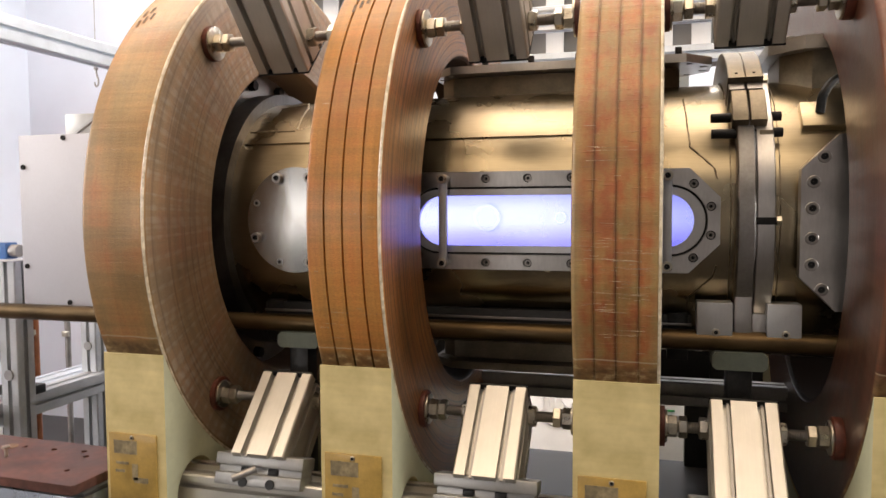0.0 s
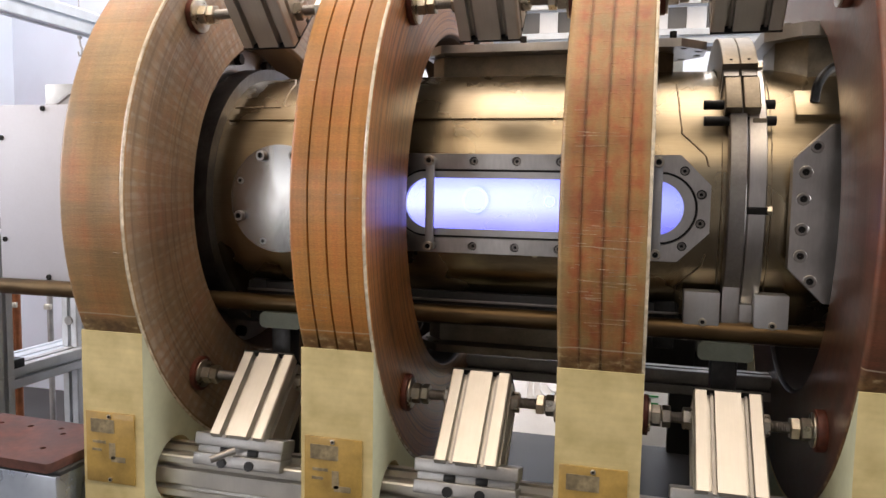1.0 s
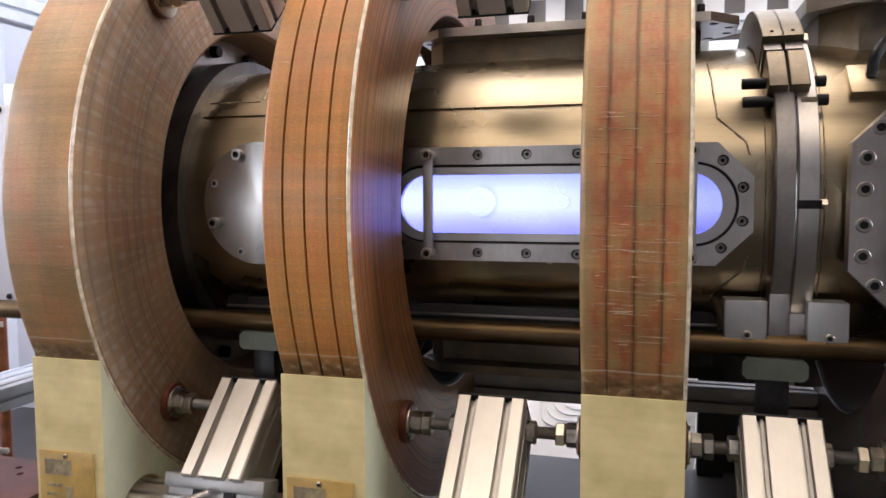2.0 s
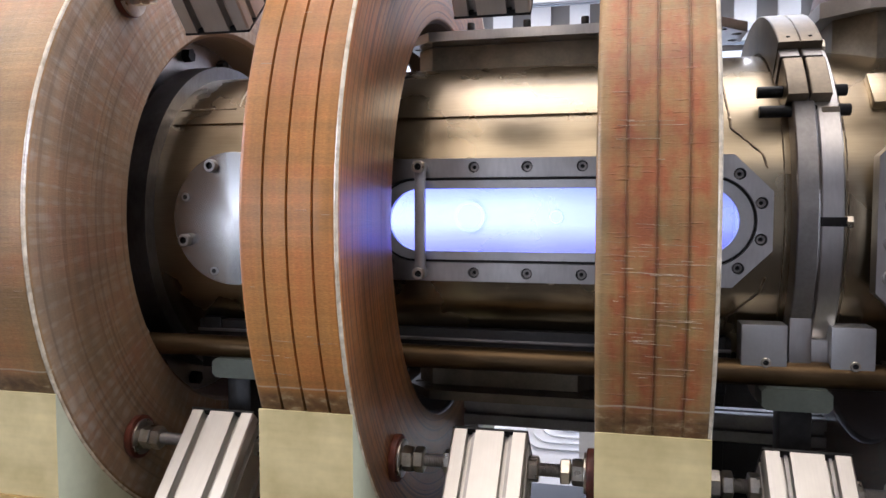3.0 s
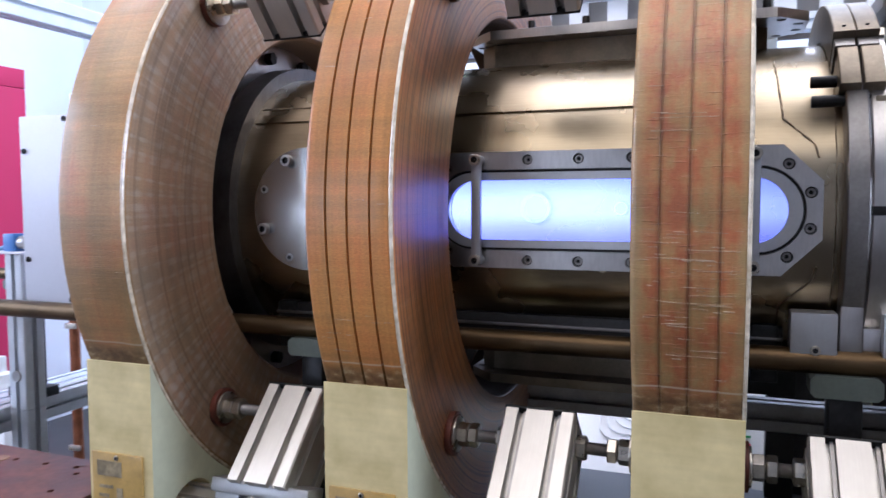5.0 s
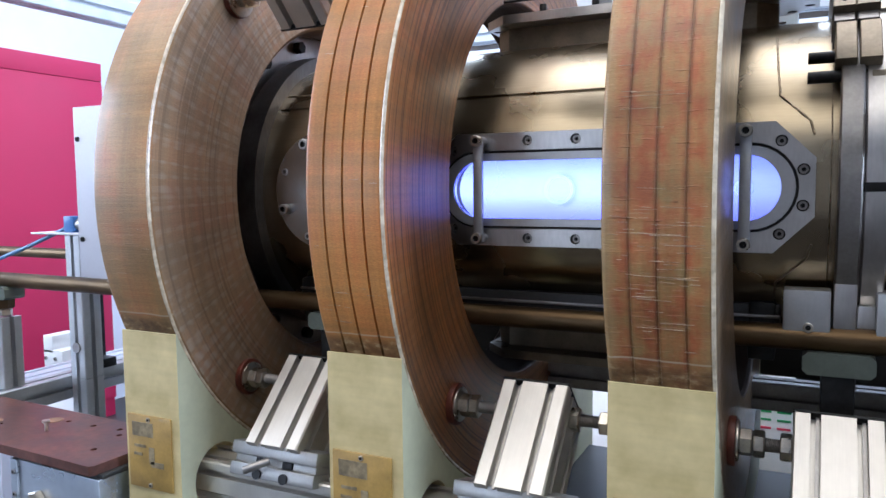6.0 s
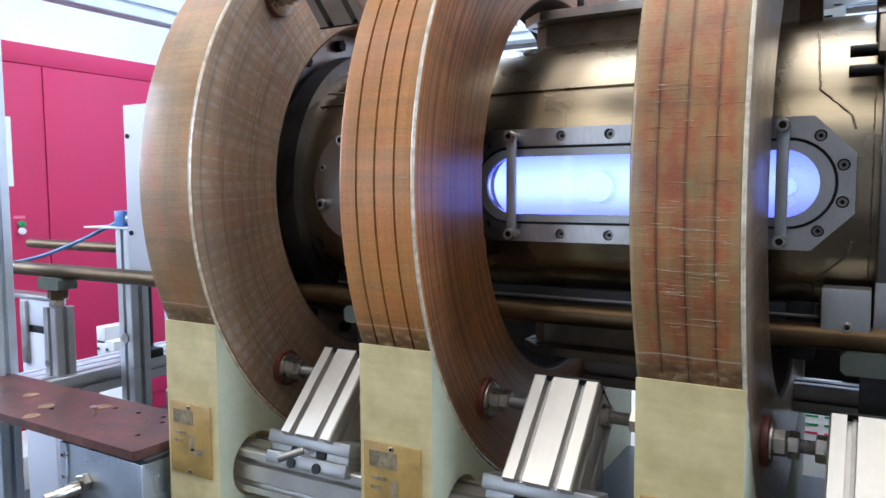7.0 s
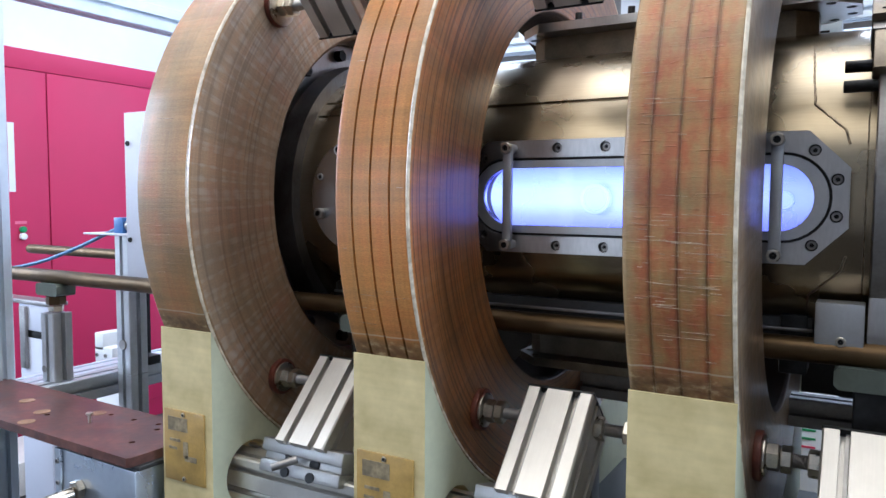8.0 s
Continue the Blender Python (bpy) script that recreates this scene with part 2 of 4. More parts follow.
M_FLANGE = surface("machined_steel", (0.60, 0.58, 0.56), 0.34, 1.0, 0.1, 15, 300, (1, 1, 0.2), 0.03)
M_WELD = surface("brown_weld", (0.45, 0.36, 0.25), 0.4, 0.95, 0.3, 60, 300, bump=0.3)
M_DULL = surface("dull_steel", (0.42, 0.40, 0.38), 0.45, 1.0, 0.14, 18, 250, bump=0.05)
M_TURNED, nt, bs, co = start("turned_aluminium")
bs.inputs["Base Color"].default_value = (0.43, 0.43, 0.42, 1)
bs.inputs["Metallic"].default_value, bs.inputs["Roughness"].default_value, bs.inputs["Anisotropic"].default_value = 1.0, 0.22, 0.95
bs.inputs["Anisotropic Rotation"].default_value = 0.25
tn = nt.nodes.new("ShaderNodeTangent")
tn.direction_type, tn.axis = "RADIAL", "Y"
nt.links.new(tn.outputs[0], bs.inputs["Tangent"])
hub = nt.nodes.new("ShaderNodeVectorMath")
hub.operation = "SUBTRACT"
hub.inputs[1].default_value = (-0.566, 0.0, 0.004)
nt.links.new(co, hub.inputs[0])
flat = nt.nodes.new("ShaderNodeVectorMath")
flat.operation = "LENGTH"
nt.links.new(stretched(nt, hub.outputs[0], (1, 0, 1)), flat.inputs[0])
mark = nt.nodes.new("ShaderNodeTexNoise")
mark.noise_dimensions = "1D"
mark.inputs["Scale"].default_value, mark.inputs["Detail"].default_value = 1400.0, 0.0
nt.links.new(flat.outputs["Value"], mark.inputs["W"])
bumped(nt, bs, mark.outputs["Fac"], 0.06, 0.0005)
M_ALU = surface("anodised_aluminium", (0.72, 0.69, 0.63), 0.46, 0.85, 0.05, 20, 500, (1, 1, 0.05), 0.03)
M_ALUMATT = surface("matt_aluminium", (0.64, 0.65, 0.66), 0.5, 0.9, 0.06, 20, 300, bump=0.03)
M_JAW = surface("grey_cast_aluminium", (0.46, 0.45, 0.43), 0.42, 0.85, 0.08, 25, 300, bump=0.04)
M_ZINC = surface("zinc_plated_steel", (0.62, 0.57, 0.48), 0.3, 1.0, 0.15, 60, 400, bump=0.05)
M_CLAMP = surface("aged_and_shaded_steel", (0.30, 0.255, 0.19), 0.48, 1.0, 0.15, 25, 250, bump=0.06)
M_BLACK = surface("black_oxide_steel", (0.03, 0.03, 0.03), 0.42, 0.6, 0.3, 30, 200)
M_RINGDARK = surface("blackened_steel", (0.19, 0.19, 0.20), 0.40, 0.9, 0.2, 14, 300, (1, 1, 0.2), 0.05)
M_DARK = surface("dark_painted_metal", (0.035, 0.034, 0.034), 0.5, 0.0, 0.3, 10, 200)
M_RUBBER = surface("black_seal", (0.02, 0.02, 0.02), 0.6, 0, 0.2)
M_REDW = surface("red_fibre_washer", (0.15, 0.036, 0.018), 0.5, 0, 0.25, 60)
M_BRASS = surface("tarnished_brass_tube", (0.145, 0.096, 0.05), 0.44, 1.0, 0.15, 14, 200, (0.1, 1, 1), 0.05)
M_GREEN = surface("grey_green_plastic", (0.16, 0.19, 0.16), 0.5, 0, 0.12, 20)
M_WHITE = surface("white_wall_paint", (0.78, 0.83, 0.90), 0.7, 0, 0.02, 3, 200, bump=0.03)
M_GREYWALL = surface("grey_wall_paint", (0.34, 0.33, 0.32), 0.7, 0, 0.05, 3, 200, bump=0.03)
M_PANEL = surface("white_painted_sheet", (0.61, 0.62, 0.69), 0.45, 0, 0.03, 5, 200, bump=0.02)
M_RED = surface("crimson_cabinet_paint", (0.50, 0.016, 0.085), 0.62, 0, 0.03, 3, 250, bump=0.02)
M_BOARD = surface("brown_pressboard", (0.135, 0.052, 0.037), 0.40, 0, 0.34, 18, 90, bump=0.10, dark=(0.055, 0.02, 0.014))
M_FLOOR = surface("grey_brown_floor", (0.040, 0.036, 0.034), 0.45, 0, 0.1, 2, 150, bump=0.03)
M_BLUE = surface("blue_plastic", (0.05, 0.16, 0.42), 0.4, 0, 0.1)
M_COPPER = surface("dull_copper_pipe", (0.30, 0.11, 0.05), 0.4, 0.8, 0.15, 30)
M_BASE = surface("dark_grey_paint", (0.075, 0.075, 0.08), 0.45, 0, 0.12, 6, 200, bump=0.03)
M_ALUW = surface("bright_aluminium", (0.74, 0.80, 0.86), 0.42, 0.6, 0.04, 20, 300, bump=0.02)
M_SOCKET = surface("pale_blue_plastic", (0.62, 0.72, 0.80), 0.4, 0, 0.04)
M_TAG = surface("pink_tag", (0.75, 0.16, 0.26), 0.5, 0, 0.05)
M_CREAMBOX = surface("cream_sheet", (0.62, 0.58, 0.52), 0.5, 0, 0.05)
M_CABLE = surface("blue_cable", (0.10, 0.22, 0.42), 0.45, 0, 0.1)
M_GALV = surface("galvanised_sheet", (0.38, 0.41, 0.45), 0.30, 0.9, 0.07, 9, 60, bump=0.02)
M_INLAY = surface("pale_wood_plug", (0.32, 0.185, 0.10), 0.5, 0, 0.15, 60)
M_WHITEPL = surface("white_plastic", (0.8, 0.8, 0.8), 0.4, 0, 0.03)
M_GREENP = surface("green_plastic", (0.03, 0.30, 0.10), 0.4, 0, 0.1)
M_PINK = surface("red_marker", (0.65, 0.05, 0.12), 0.4, 0, 0.1)


def glow_material(name, color, strength):
    m = bpy.data.materials.new(name)
    m.use_nodes = True
    nt = m.node_tree
    nt.nodes.clear()
    e, o = nt.nodes.new("ShaderNodeEmission"), nt.nodes.new("ShaderNodeOutputMaterial")
    e.inputs[0].default_value, e.inputs[1].default_value = (*color, 1), strength
    nt.links.new(e.outputs[0], o.inputs[0])
    return m, nt, e


M_PLASMA, nt, em = glow_material("plasma_glow", (0.6, 0.62, 1.0), 0.8)
co = nt.nodes.new("ShaderNodeTexCoord").outputs["Object"]
sp = nt.nodes.new("ShaderNodeSeparateXYZ")
nt.links.new(co, sp.inputs[0])
wav = noise_node(nt, stretched(nt, co, (5, 8, 14)), 1.0, 2)
zz = math_node(nt, "ADD", sp.outputs[2], math_node(nt, "MULTIPLY_ADD", wav, 0.03, -0.015))
nt.links.new(ramp(nt, math_node(nt, "MULTIPLY_ADD", zz, 6.5, 0.5), [(0.12, (0.06, 0.065, 1.0)), (0.29, (0.16, 0.19, 1.0)), (0.46, (0.31, 0.40, 1.0)), (0.62, (0.31, 0.40, 1.0)), (0.76, (0.20, 0.27, 1.0)), (0.88, (0.11, 0.13, 1.0))]), em.inputs[0])
fade = nt.nodes.new("ShaderNodeMapRange")
fade.inputs["From Min"].default_value, fade.inputs["From Max"].default_value = -0.22, 0.05
fade.inputs["To Min"].default_value, fade.inputs["To Max"].default_value = 0.9, 0.42
nt.links.new(sp.outputs[0], fade.inputs["Value"])
nt.links.new(fade.outputs[0], em.inputs[1])
tr, ad = nt.nodes.new("ShaderNodeBsdfTransparent"), nt.nodes.new("ShaderNodeAddShader")
nt.links.new(em.outputs[0], ad.inputs[0])
nt.links.new(tr.outputs[0], ad.inputs[1])
nt.links.new(ad.outputs[0], [n for n in nt.nodes if n.type == "OUTPUT_MATERIAL"][0].inputs[0])
M_SKY = glow_material("bright_daylight", (0.8, 0.9, 1.0), 0.24)[0]

M_GLASS, nt, bs, co = start("window_glass")
bs.inputs["Base Color"].default_value = (1, 1, 1, 1)
bs.inputs["Roughness"].default_value, bs.inputs["IOR"].default_value = 0.02, 1.2
bs.inputs["Transmission Weight"].default_value = 1.0


# ---------- mesh helpers ----------
def thing(name, m=None, label="", category="", group="", kind=""):
    ob = new(name)
    ob.matrix_basis = m or Matrix()
    ob.empty_display_size = 0.05
    return tagged(ob, label, category, group, kind)


def smooth_by_angle(me, deg=35):
    me.polygons.foreach_set("use_smooth", [True] * len(me.polygons))
    me.set_sharp_from_angle(angle=radians(deg))


def part(name, bm, material, parent=None, label="", smooth=True):
    me = bpy.data.meshes.new(name)
    bmesh.ops.recalc_face_normals(bm, faces=bm.faces[:])
    bm.to_mesh(me)
    bm.free()
    if smooth:
        smooth_by_angle(me)
    me.materials.append(material)
    ob = new(name, me)
    ob.parent = parent
    if label:
        ob["label"] = label
    return ob


def box(size, at=(0, 0, 0), bevel=0.0, m=None, into=None, seg=2):
    bm = into or bmesh.new()
    tmp = bmesh.new()
    bmesh.ops.create_cube(tmp, size=1, matrix=Matrix.Diagonal((*size, 1)))
    if bevel:
        bmesh.ops.bevel(tmp, geom=tmp.edges[:], offset=bevel, segments=seg, affect="EDGES", profile=0.5)
    bmesh.ops.transform(tmp, matrix=(m or Matrix()) @ Matrix.Translation(at), verts=tmp.verts)
    return merged(bm, tmp)


def merged(bm, tmp):
    me = bpy.data.meshes.new("t")
    tmp.to_mesh(me)
    tmp.free()
    bm.from_mesh(me)
    bpy.data.meshes.remove(me)
    return bm


AXES = {"x": Matrix.Rotation(radians(90), 4, "Y"), "y": Matrix.Rotation(radians(-90), 4, "X"), "z": Matrix()}


def cyl(r, length, at=(0, 0, 0), axis="z", seg=24, bevel=0.0, into=None, m=None, r2=None):
    bm = into or bmesh.new()
    tmp = bmesh.new()
    bmesh.ops.create_cone(tmp, cap_ends=True, segments=seg, radius1=r, radius2=r if r2 is None else r2, depth=length)
    if bevel:
        rim = [e for e in tmp.edges if abs(e.verts[0].co.z - e.verts[1].co.z) < 1e-6]
        bmesh.ops.bevel(tmp, geom=rim, offset=bevel, segments=2, affect="EDGES", profile=0.5)
    bmesh.ops.transform(tmp, matrix=(m or Matrix()) @ Matrix.Translation(at) @ AXES[axis], verts=tmp.verts)
    return merged(bm, tmp)


def revolve(profile, seg=128, closed=True, into=None, cut=None):
    """Turns (x, r) pairs round the x axis. cut(x, angle) drops faces."""
    bm = into or bmesh.new()
    rings = []
    for i in range(seg):
        a = 2 * math.pi * i / seg
        rings.append([bm.verts.new((x, -r * math.cos(a), r * math.sin(a))) for x, r in profile])
    n = len(profile)
    for i in range(seg):
        p, q = rings[i], rings[(i + 1) % seg]
        for j in range(n if closed else n - 1):
            k = (j + 1) % n
            if cut and cut((profile[j][0] + profile[k][0]) / 2, (i + 0.5) / seg * 2 * math.pi):
                continue
            bm.faces.new((p[j], p[k], q[k], q[j]))
    return bm


def slab(outer, holes, depth, m=None, into=None):
    """A plate: outline and holes in (u, v), thickness depth along w, front at w = 0."""
    bm = into or bmesh.new()
    tmp = bmesh.new()
    edges = []
    for loop in (outer, *holes):
        vs = [tmp.verts.new((u, v, 0)) for u, v in loop]
        edges += [tmp.edges.new((vs[i], vs[(i + 1) % len(vs)])) for i in range(len(vs))]
    bmesh.ops.triangle_fill(tmp, edges=edges, use_beauty=True, use_dissolve=False)
    ext = bmesh.ops.extrude_face_region(tmp, geom=tmp.faces[:])
    bmesh.ops.translate(tmp, verts=[g for g in ext["geom"] if isinstance(g, bmesh.types.BMVert)], vec=(0, 0, -depth))
    if m:
        bmesh.ops.transform(tmp, matrix=m, verts=tmp.verts)
    return merged(bm, tmp)


def ring_pts(cx, cy, r, seg=24, turn=0.0):
    return [(cx + r * math.cos(2 * math.pi * i / seg + turn), cy + r * math.sin(2 * math.pi * i / seg + turn)) for i in range(seg)]


def obround(x0, x1, h, seg=16):
    """A slot outline from x0 to x1 with half-height h."""
    pts = [(x1 - h + h * math.cos(t), h * math.sin(t)) for t in [(-0.5 + i / seg) * math.pi for i in range(seg + 1)]]
    pts += [(x0 + h + h * math.cos(t), h * math.sin(t)) for t in [(0.5 + i / seg) * math.pi for i in range(seg + 1)]]
    return pts


def rect_pts(x0, x1, y0, y1, c=0.0):
    if not c:
        return [(x0, y0), (x1, y0), (x1, y1), (x0, y1)]
    return [(x0 + c, y0), (x1 - c, y0), (x1, y0 + c), (x1, y1 - c), (x1 - c, y1), (x0 + c, y1), (x0, y1 - c), (x0, y0 + c)]


def tube(points, r, seg=10, into=None):
    """A round pipe or cable along a smooth line through the points."""
    cu = bpy.data.curves.new("t", "CURVE")
    cu.dimensions, cu.bevel_depth, cu.bevel_resolution, cu.use_fill_caps = "3D", r, 3, True
    s = cu.splines.new("BEZIER")
    s.bezier_points.add(len(points) - 1)
    for b, p in zip(s.bezier_points, points):
        b.co, b.handle_left_type, b.handle_right_type = p, "AUTO", "AUTO"
    ob = new("t", cu)
    me = ob.to_mesh()
    bm = into or bmesh.new()
    bm.from_mesh(me)
    ob.to_mesh_clear()
    bpy.data.objects.remove(ob)
    bpy.data.curves.remove(cu)
    return bm


def slotted(w, h, nx, ny, slot=0.0100, lip=0.0045, deep=0.013, wide=0.018):
    """Outline of a slotted aluminium section, w by h, with nx slots on the wide faces and ny on the others."""
    def side(length, n):
        pts = []
        for i in range(n):
            c = (i + 0.5) / n * length
            pts += [(c - slot / 2, 0), (c - slot / 2, lip), (c - wide / 2, lip + 0.001), (c - slot / 2, deep),
                    (c + slot / 2, deep), (c + wide / 2, lip + 0.001), (c + slot / 2, lip), (c + slot / 2, 0)]
        return pts
    out = []
    e = 0.002
    for turn, (length, n, ox, oy) in enumerate(((w, nx, -w / 2, -h / 2), (h, ny, w / 2, -h / 2), (w, nx, w / 2, h / 2), (h, ny, -w / 2, h / 2))):
        c, s = ((1, 0), (0, 1), (-1, 0), (0, -1))[turn]
        for u, v in [(e, 0)] + side(length, n) + [(length - e, 0)]:
            out.append((ox + u * c - v * s, oy + u * s + v * c))
    return out


def extrusion(w, h, nx, ny, length, m=None, into=None):
    """A slotted bar along local z from 0 to -length."""
    return slab(slotted(w, h, nx, ny), [], length, m, into)


def hex_nut(af, thick, at, axis="x", turn=0.0):
    bm = cyl(af / math.sqrt(3), thick, (0, 0, 0), "z", 6)
    tops = [e for e in bm.edges if abs(e.verts[0].co.z - e.verts[1].co.z) < 1e-6]
    bmesh.ops.bevel(bm, geom=tops, offset=af * 0.05, segments=1, affect="EDGES")
    bmesh.ops.transform(bm, matrix=Matrix.Translation(at) @ AXES[axis] @ Matrix.Rotation(turn, 4, "Z"), verts=bm.verts)
    return bm


def thread(r, length, at, pitch=0.002):
    """A threaded rod along x: a turned row of ridges."""
    n = max(4, int(length / pitch))
    prof = [(-length / 2, 0.0005)]
    for i in range(n):
        x = -length / 2 + i * length / n
        prof += [(x, r * 0.9), (x + length / n / 2, r)]
    prof += [(length / 2, r * 0.9), (length / 2, 0.0005)]
    bm = revolve(prof, 14, closed=False)
    bmesh.ops.translate(bm, verts=bm.verts, vec=at)
    return bm


def cap_screw(parent, at, normal, r=0.0055, h=0.005, material=None, name="screw"):
    """A socket-head screw: head with a hexagon hole; normal points out of the surface."""
    bm = revolve([(0, 0.0002), (0, r), (h * 0.85, r), (h, r * 0.9), (h, r * 0.55), (h * 0.4, r * 0.5), (h * 0.4, 0.0002)], 16, closed=False)
    m = Matrix.Translation(at) @ Vector(normal).to_track_quat("X", "Z").to_matrix().to_4x4()
    bmesh.ops.transform(bm, matrix=m, verts=bm.verts)
    ob = part(name, bm, material or M_DULL, parent)
    # socket faces are black to stand for the shade in the hole
    ob.data.materials.append(M_BLACK)
    for k, f in enumerate(ob.data.polygons):
        f.material_index = 1 if k % 6 >= 4 else 0
    return ob


def revolve_at(profile, at, normal):
    """A small turned ring, its axis along normal."""
    bm = revolve(profile, 12)
    m = Matrix.Translation(at) @ Vector(normal).to_track_quat("X", "Z").to_matrix().to_4x4()
    bmesh.ops.transform(bm, matrix=m, verts=bm.verts)
    return bm


# ---------- the room ----------
def structure(name, bm, material, label, category):
    return tagged(part(name, bm, material, None), label, category, kind="structure")


X0, X1, Y0, Y1, H = -3.6, 3.6, -3.0, 3.6, 3.1
structure("floor", box((X1 - X0 + 0.4, Y1 - Y0 + 0.4, 0.1), ((X0 + X1) / 2, (Y0 + Y1) / 2, -0.05)), M_FLOOR, "grey-brown smooth laboratory floor", "floor")
structure("ceiling", box((X1 - X0 + 0.4, Y1 - Y0 + 0.4, 0.1), ((X0 + X1) / 2, (Y0 + Y1) / 2, H + 0.05)), M_WHITE, "white painted laboratory ceiling", "ceiling")
structure("wall_north", box((X1 - X0, 0.1, H), ((X0 + X1) / 2, Y1 + 0.05, H / 2)), M_WHITE, "white painted laboratory wall behind the machine", "wall")


# unseen walls are given grey paint to dim what the vessel mirrors
def wall_with_opening(name, m, width, u0, u1, v0, v1, paint=M_GREYWALL, label="unseen wall, grey to dim reflections, with a window opening"):
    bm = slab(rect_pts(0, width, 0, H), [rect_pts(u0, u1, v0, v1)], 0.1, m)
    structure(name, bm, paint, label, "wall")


wall_with_opening("wall_east", Matrix.Translation((X1 + 0.1, Y0, 0)) @ pose(0, 0, 0, 90, 0, 90), Y1 - Y0, 2.65, 4.35, 1.3, 2.7)
# the west opening is unseen, cut only to hold the added lamp
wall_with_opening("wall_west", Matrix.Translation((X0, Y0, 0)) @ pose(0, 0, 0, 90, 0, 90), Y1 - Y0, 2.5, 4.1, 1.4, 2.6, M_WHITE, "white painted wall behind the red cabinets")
# unseen south wall, its opening cut for the added lamp
bm = slab(rect_pts(0, X1 - X0, 0, H), [rect_pts(0.3, 1.9, 0.8, 2.2)], 0.1, Matrix.Translation((X0, Y0, 0)) @ pose(0, 0, 0, 90, 0, 0))
structure("wall_south", bm, M_GREYWALL, "unseen grey wall with an opening added for a lamp", "wall")
# the third housing is unseen, made to carry the added rear lamp
for n, (x, y, wx, wy) in enumerate(((-0.8, -0.05, 3.2, 1.4), (-0.65, 1.35, 3.2, 1.0), (-0.8, 3.2, 4.0, 0.35))):
    lum = thing("ceiling_light", pose(x, y, H - 0.1), "long white ceiling light fixture", "ceiling light", "ceiling lights")
    part("housing", box((wx + 0.06, wy + 0.06, 0.08), (0, 0, 0.06), 0.004), M_WHITEPL, lum)


# ---------- magnet coils ----------
def coil_profile(grooves, d):
    w, b = C_W / 2, 0.006
    g = 0.0015
    pts = [(-w, R_IN + b), (-w + b, R_IN), (w - b, R_IN), (w, R_IN + b)]
    for i in range(5):
        t = i / 4 * math.pi / 2
        pts.append((w - b + b * math.cos(t), R_OUT - b + b * math.sin(t)))
    for x in grooves:
        pts += [(x + g, R_OUT), (x + g * 0.6, R_OUT - d), (x - g * 0.6, R_OUT - d), (x - g, R_OUT)]
    for i in range(5):
        t = math.pi / 2 + i / 4 * math.pi / 2
        pts.append((-w + b + b * math.cos(t), R_OUT - b + b * math.sin(t)))
    return pts


POST_Y = 0.8955 - AY          # front of the post, from the axis
POST_Z = 1.0455 - AZ          # its top edge
RAIL_Y, RAIL_Z = 0.968 - AY, 0.826 - AZ


def post_outline():
    a0 = math.atan2(POST_Z, POST_Y) % (2 * math.pi)
    a1 = 3 * math.pi - a0
    r = R_OUT + 0.001
    arc = [(r * math.cos(a0 + (a1 - a0) * i / 40), r * math.sin(a0 + (a1 - a0) * i / 40)) for i in range(41)]
    low = 0.0 - AZ
    return [(POST_Y, low), (POST_Y, POST_Z)] + arc + [(-POST_Y, POST_Z), (-POST_Y, low)]


# local (u, v, w) of a slab to (y, z, x)
YZX = Matrix(((0, 0, 1, 0), (1, 0, 0, 0), (0, 1, 0, 0), (0, 0, 0, 1)))

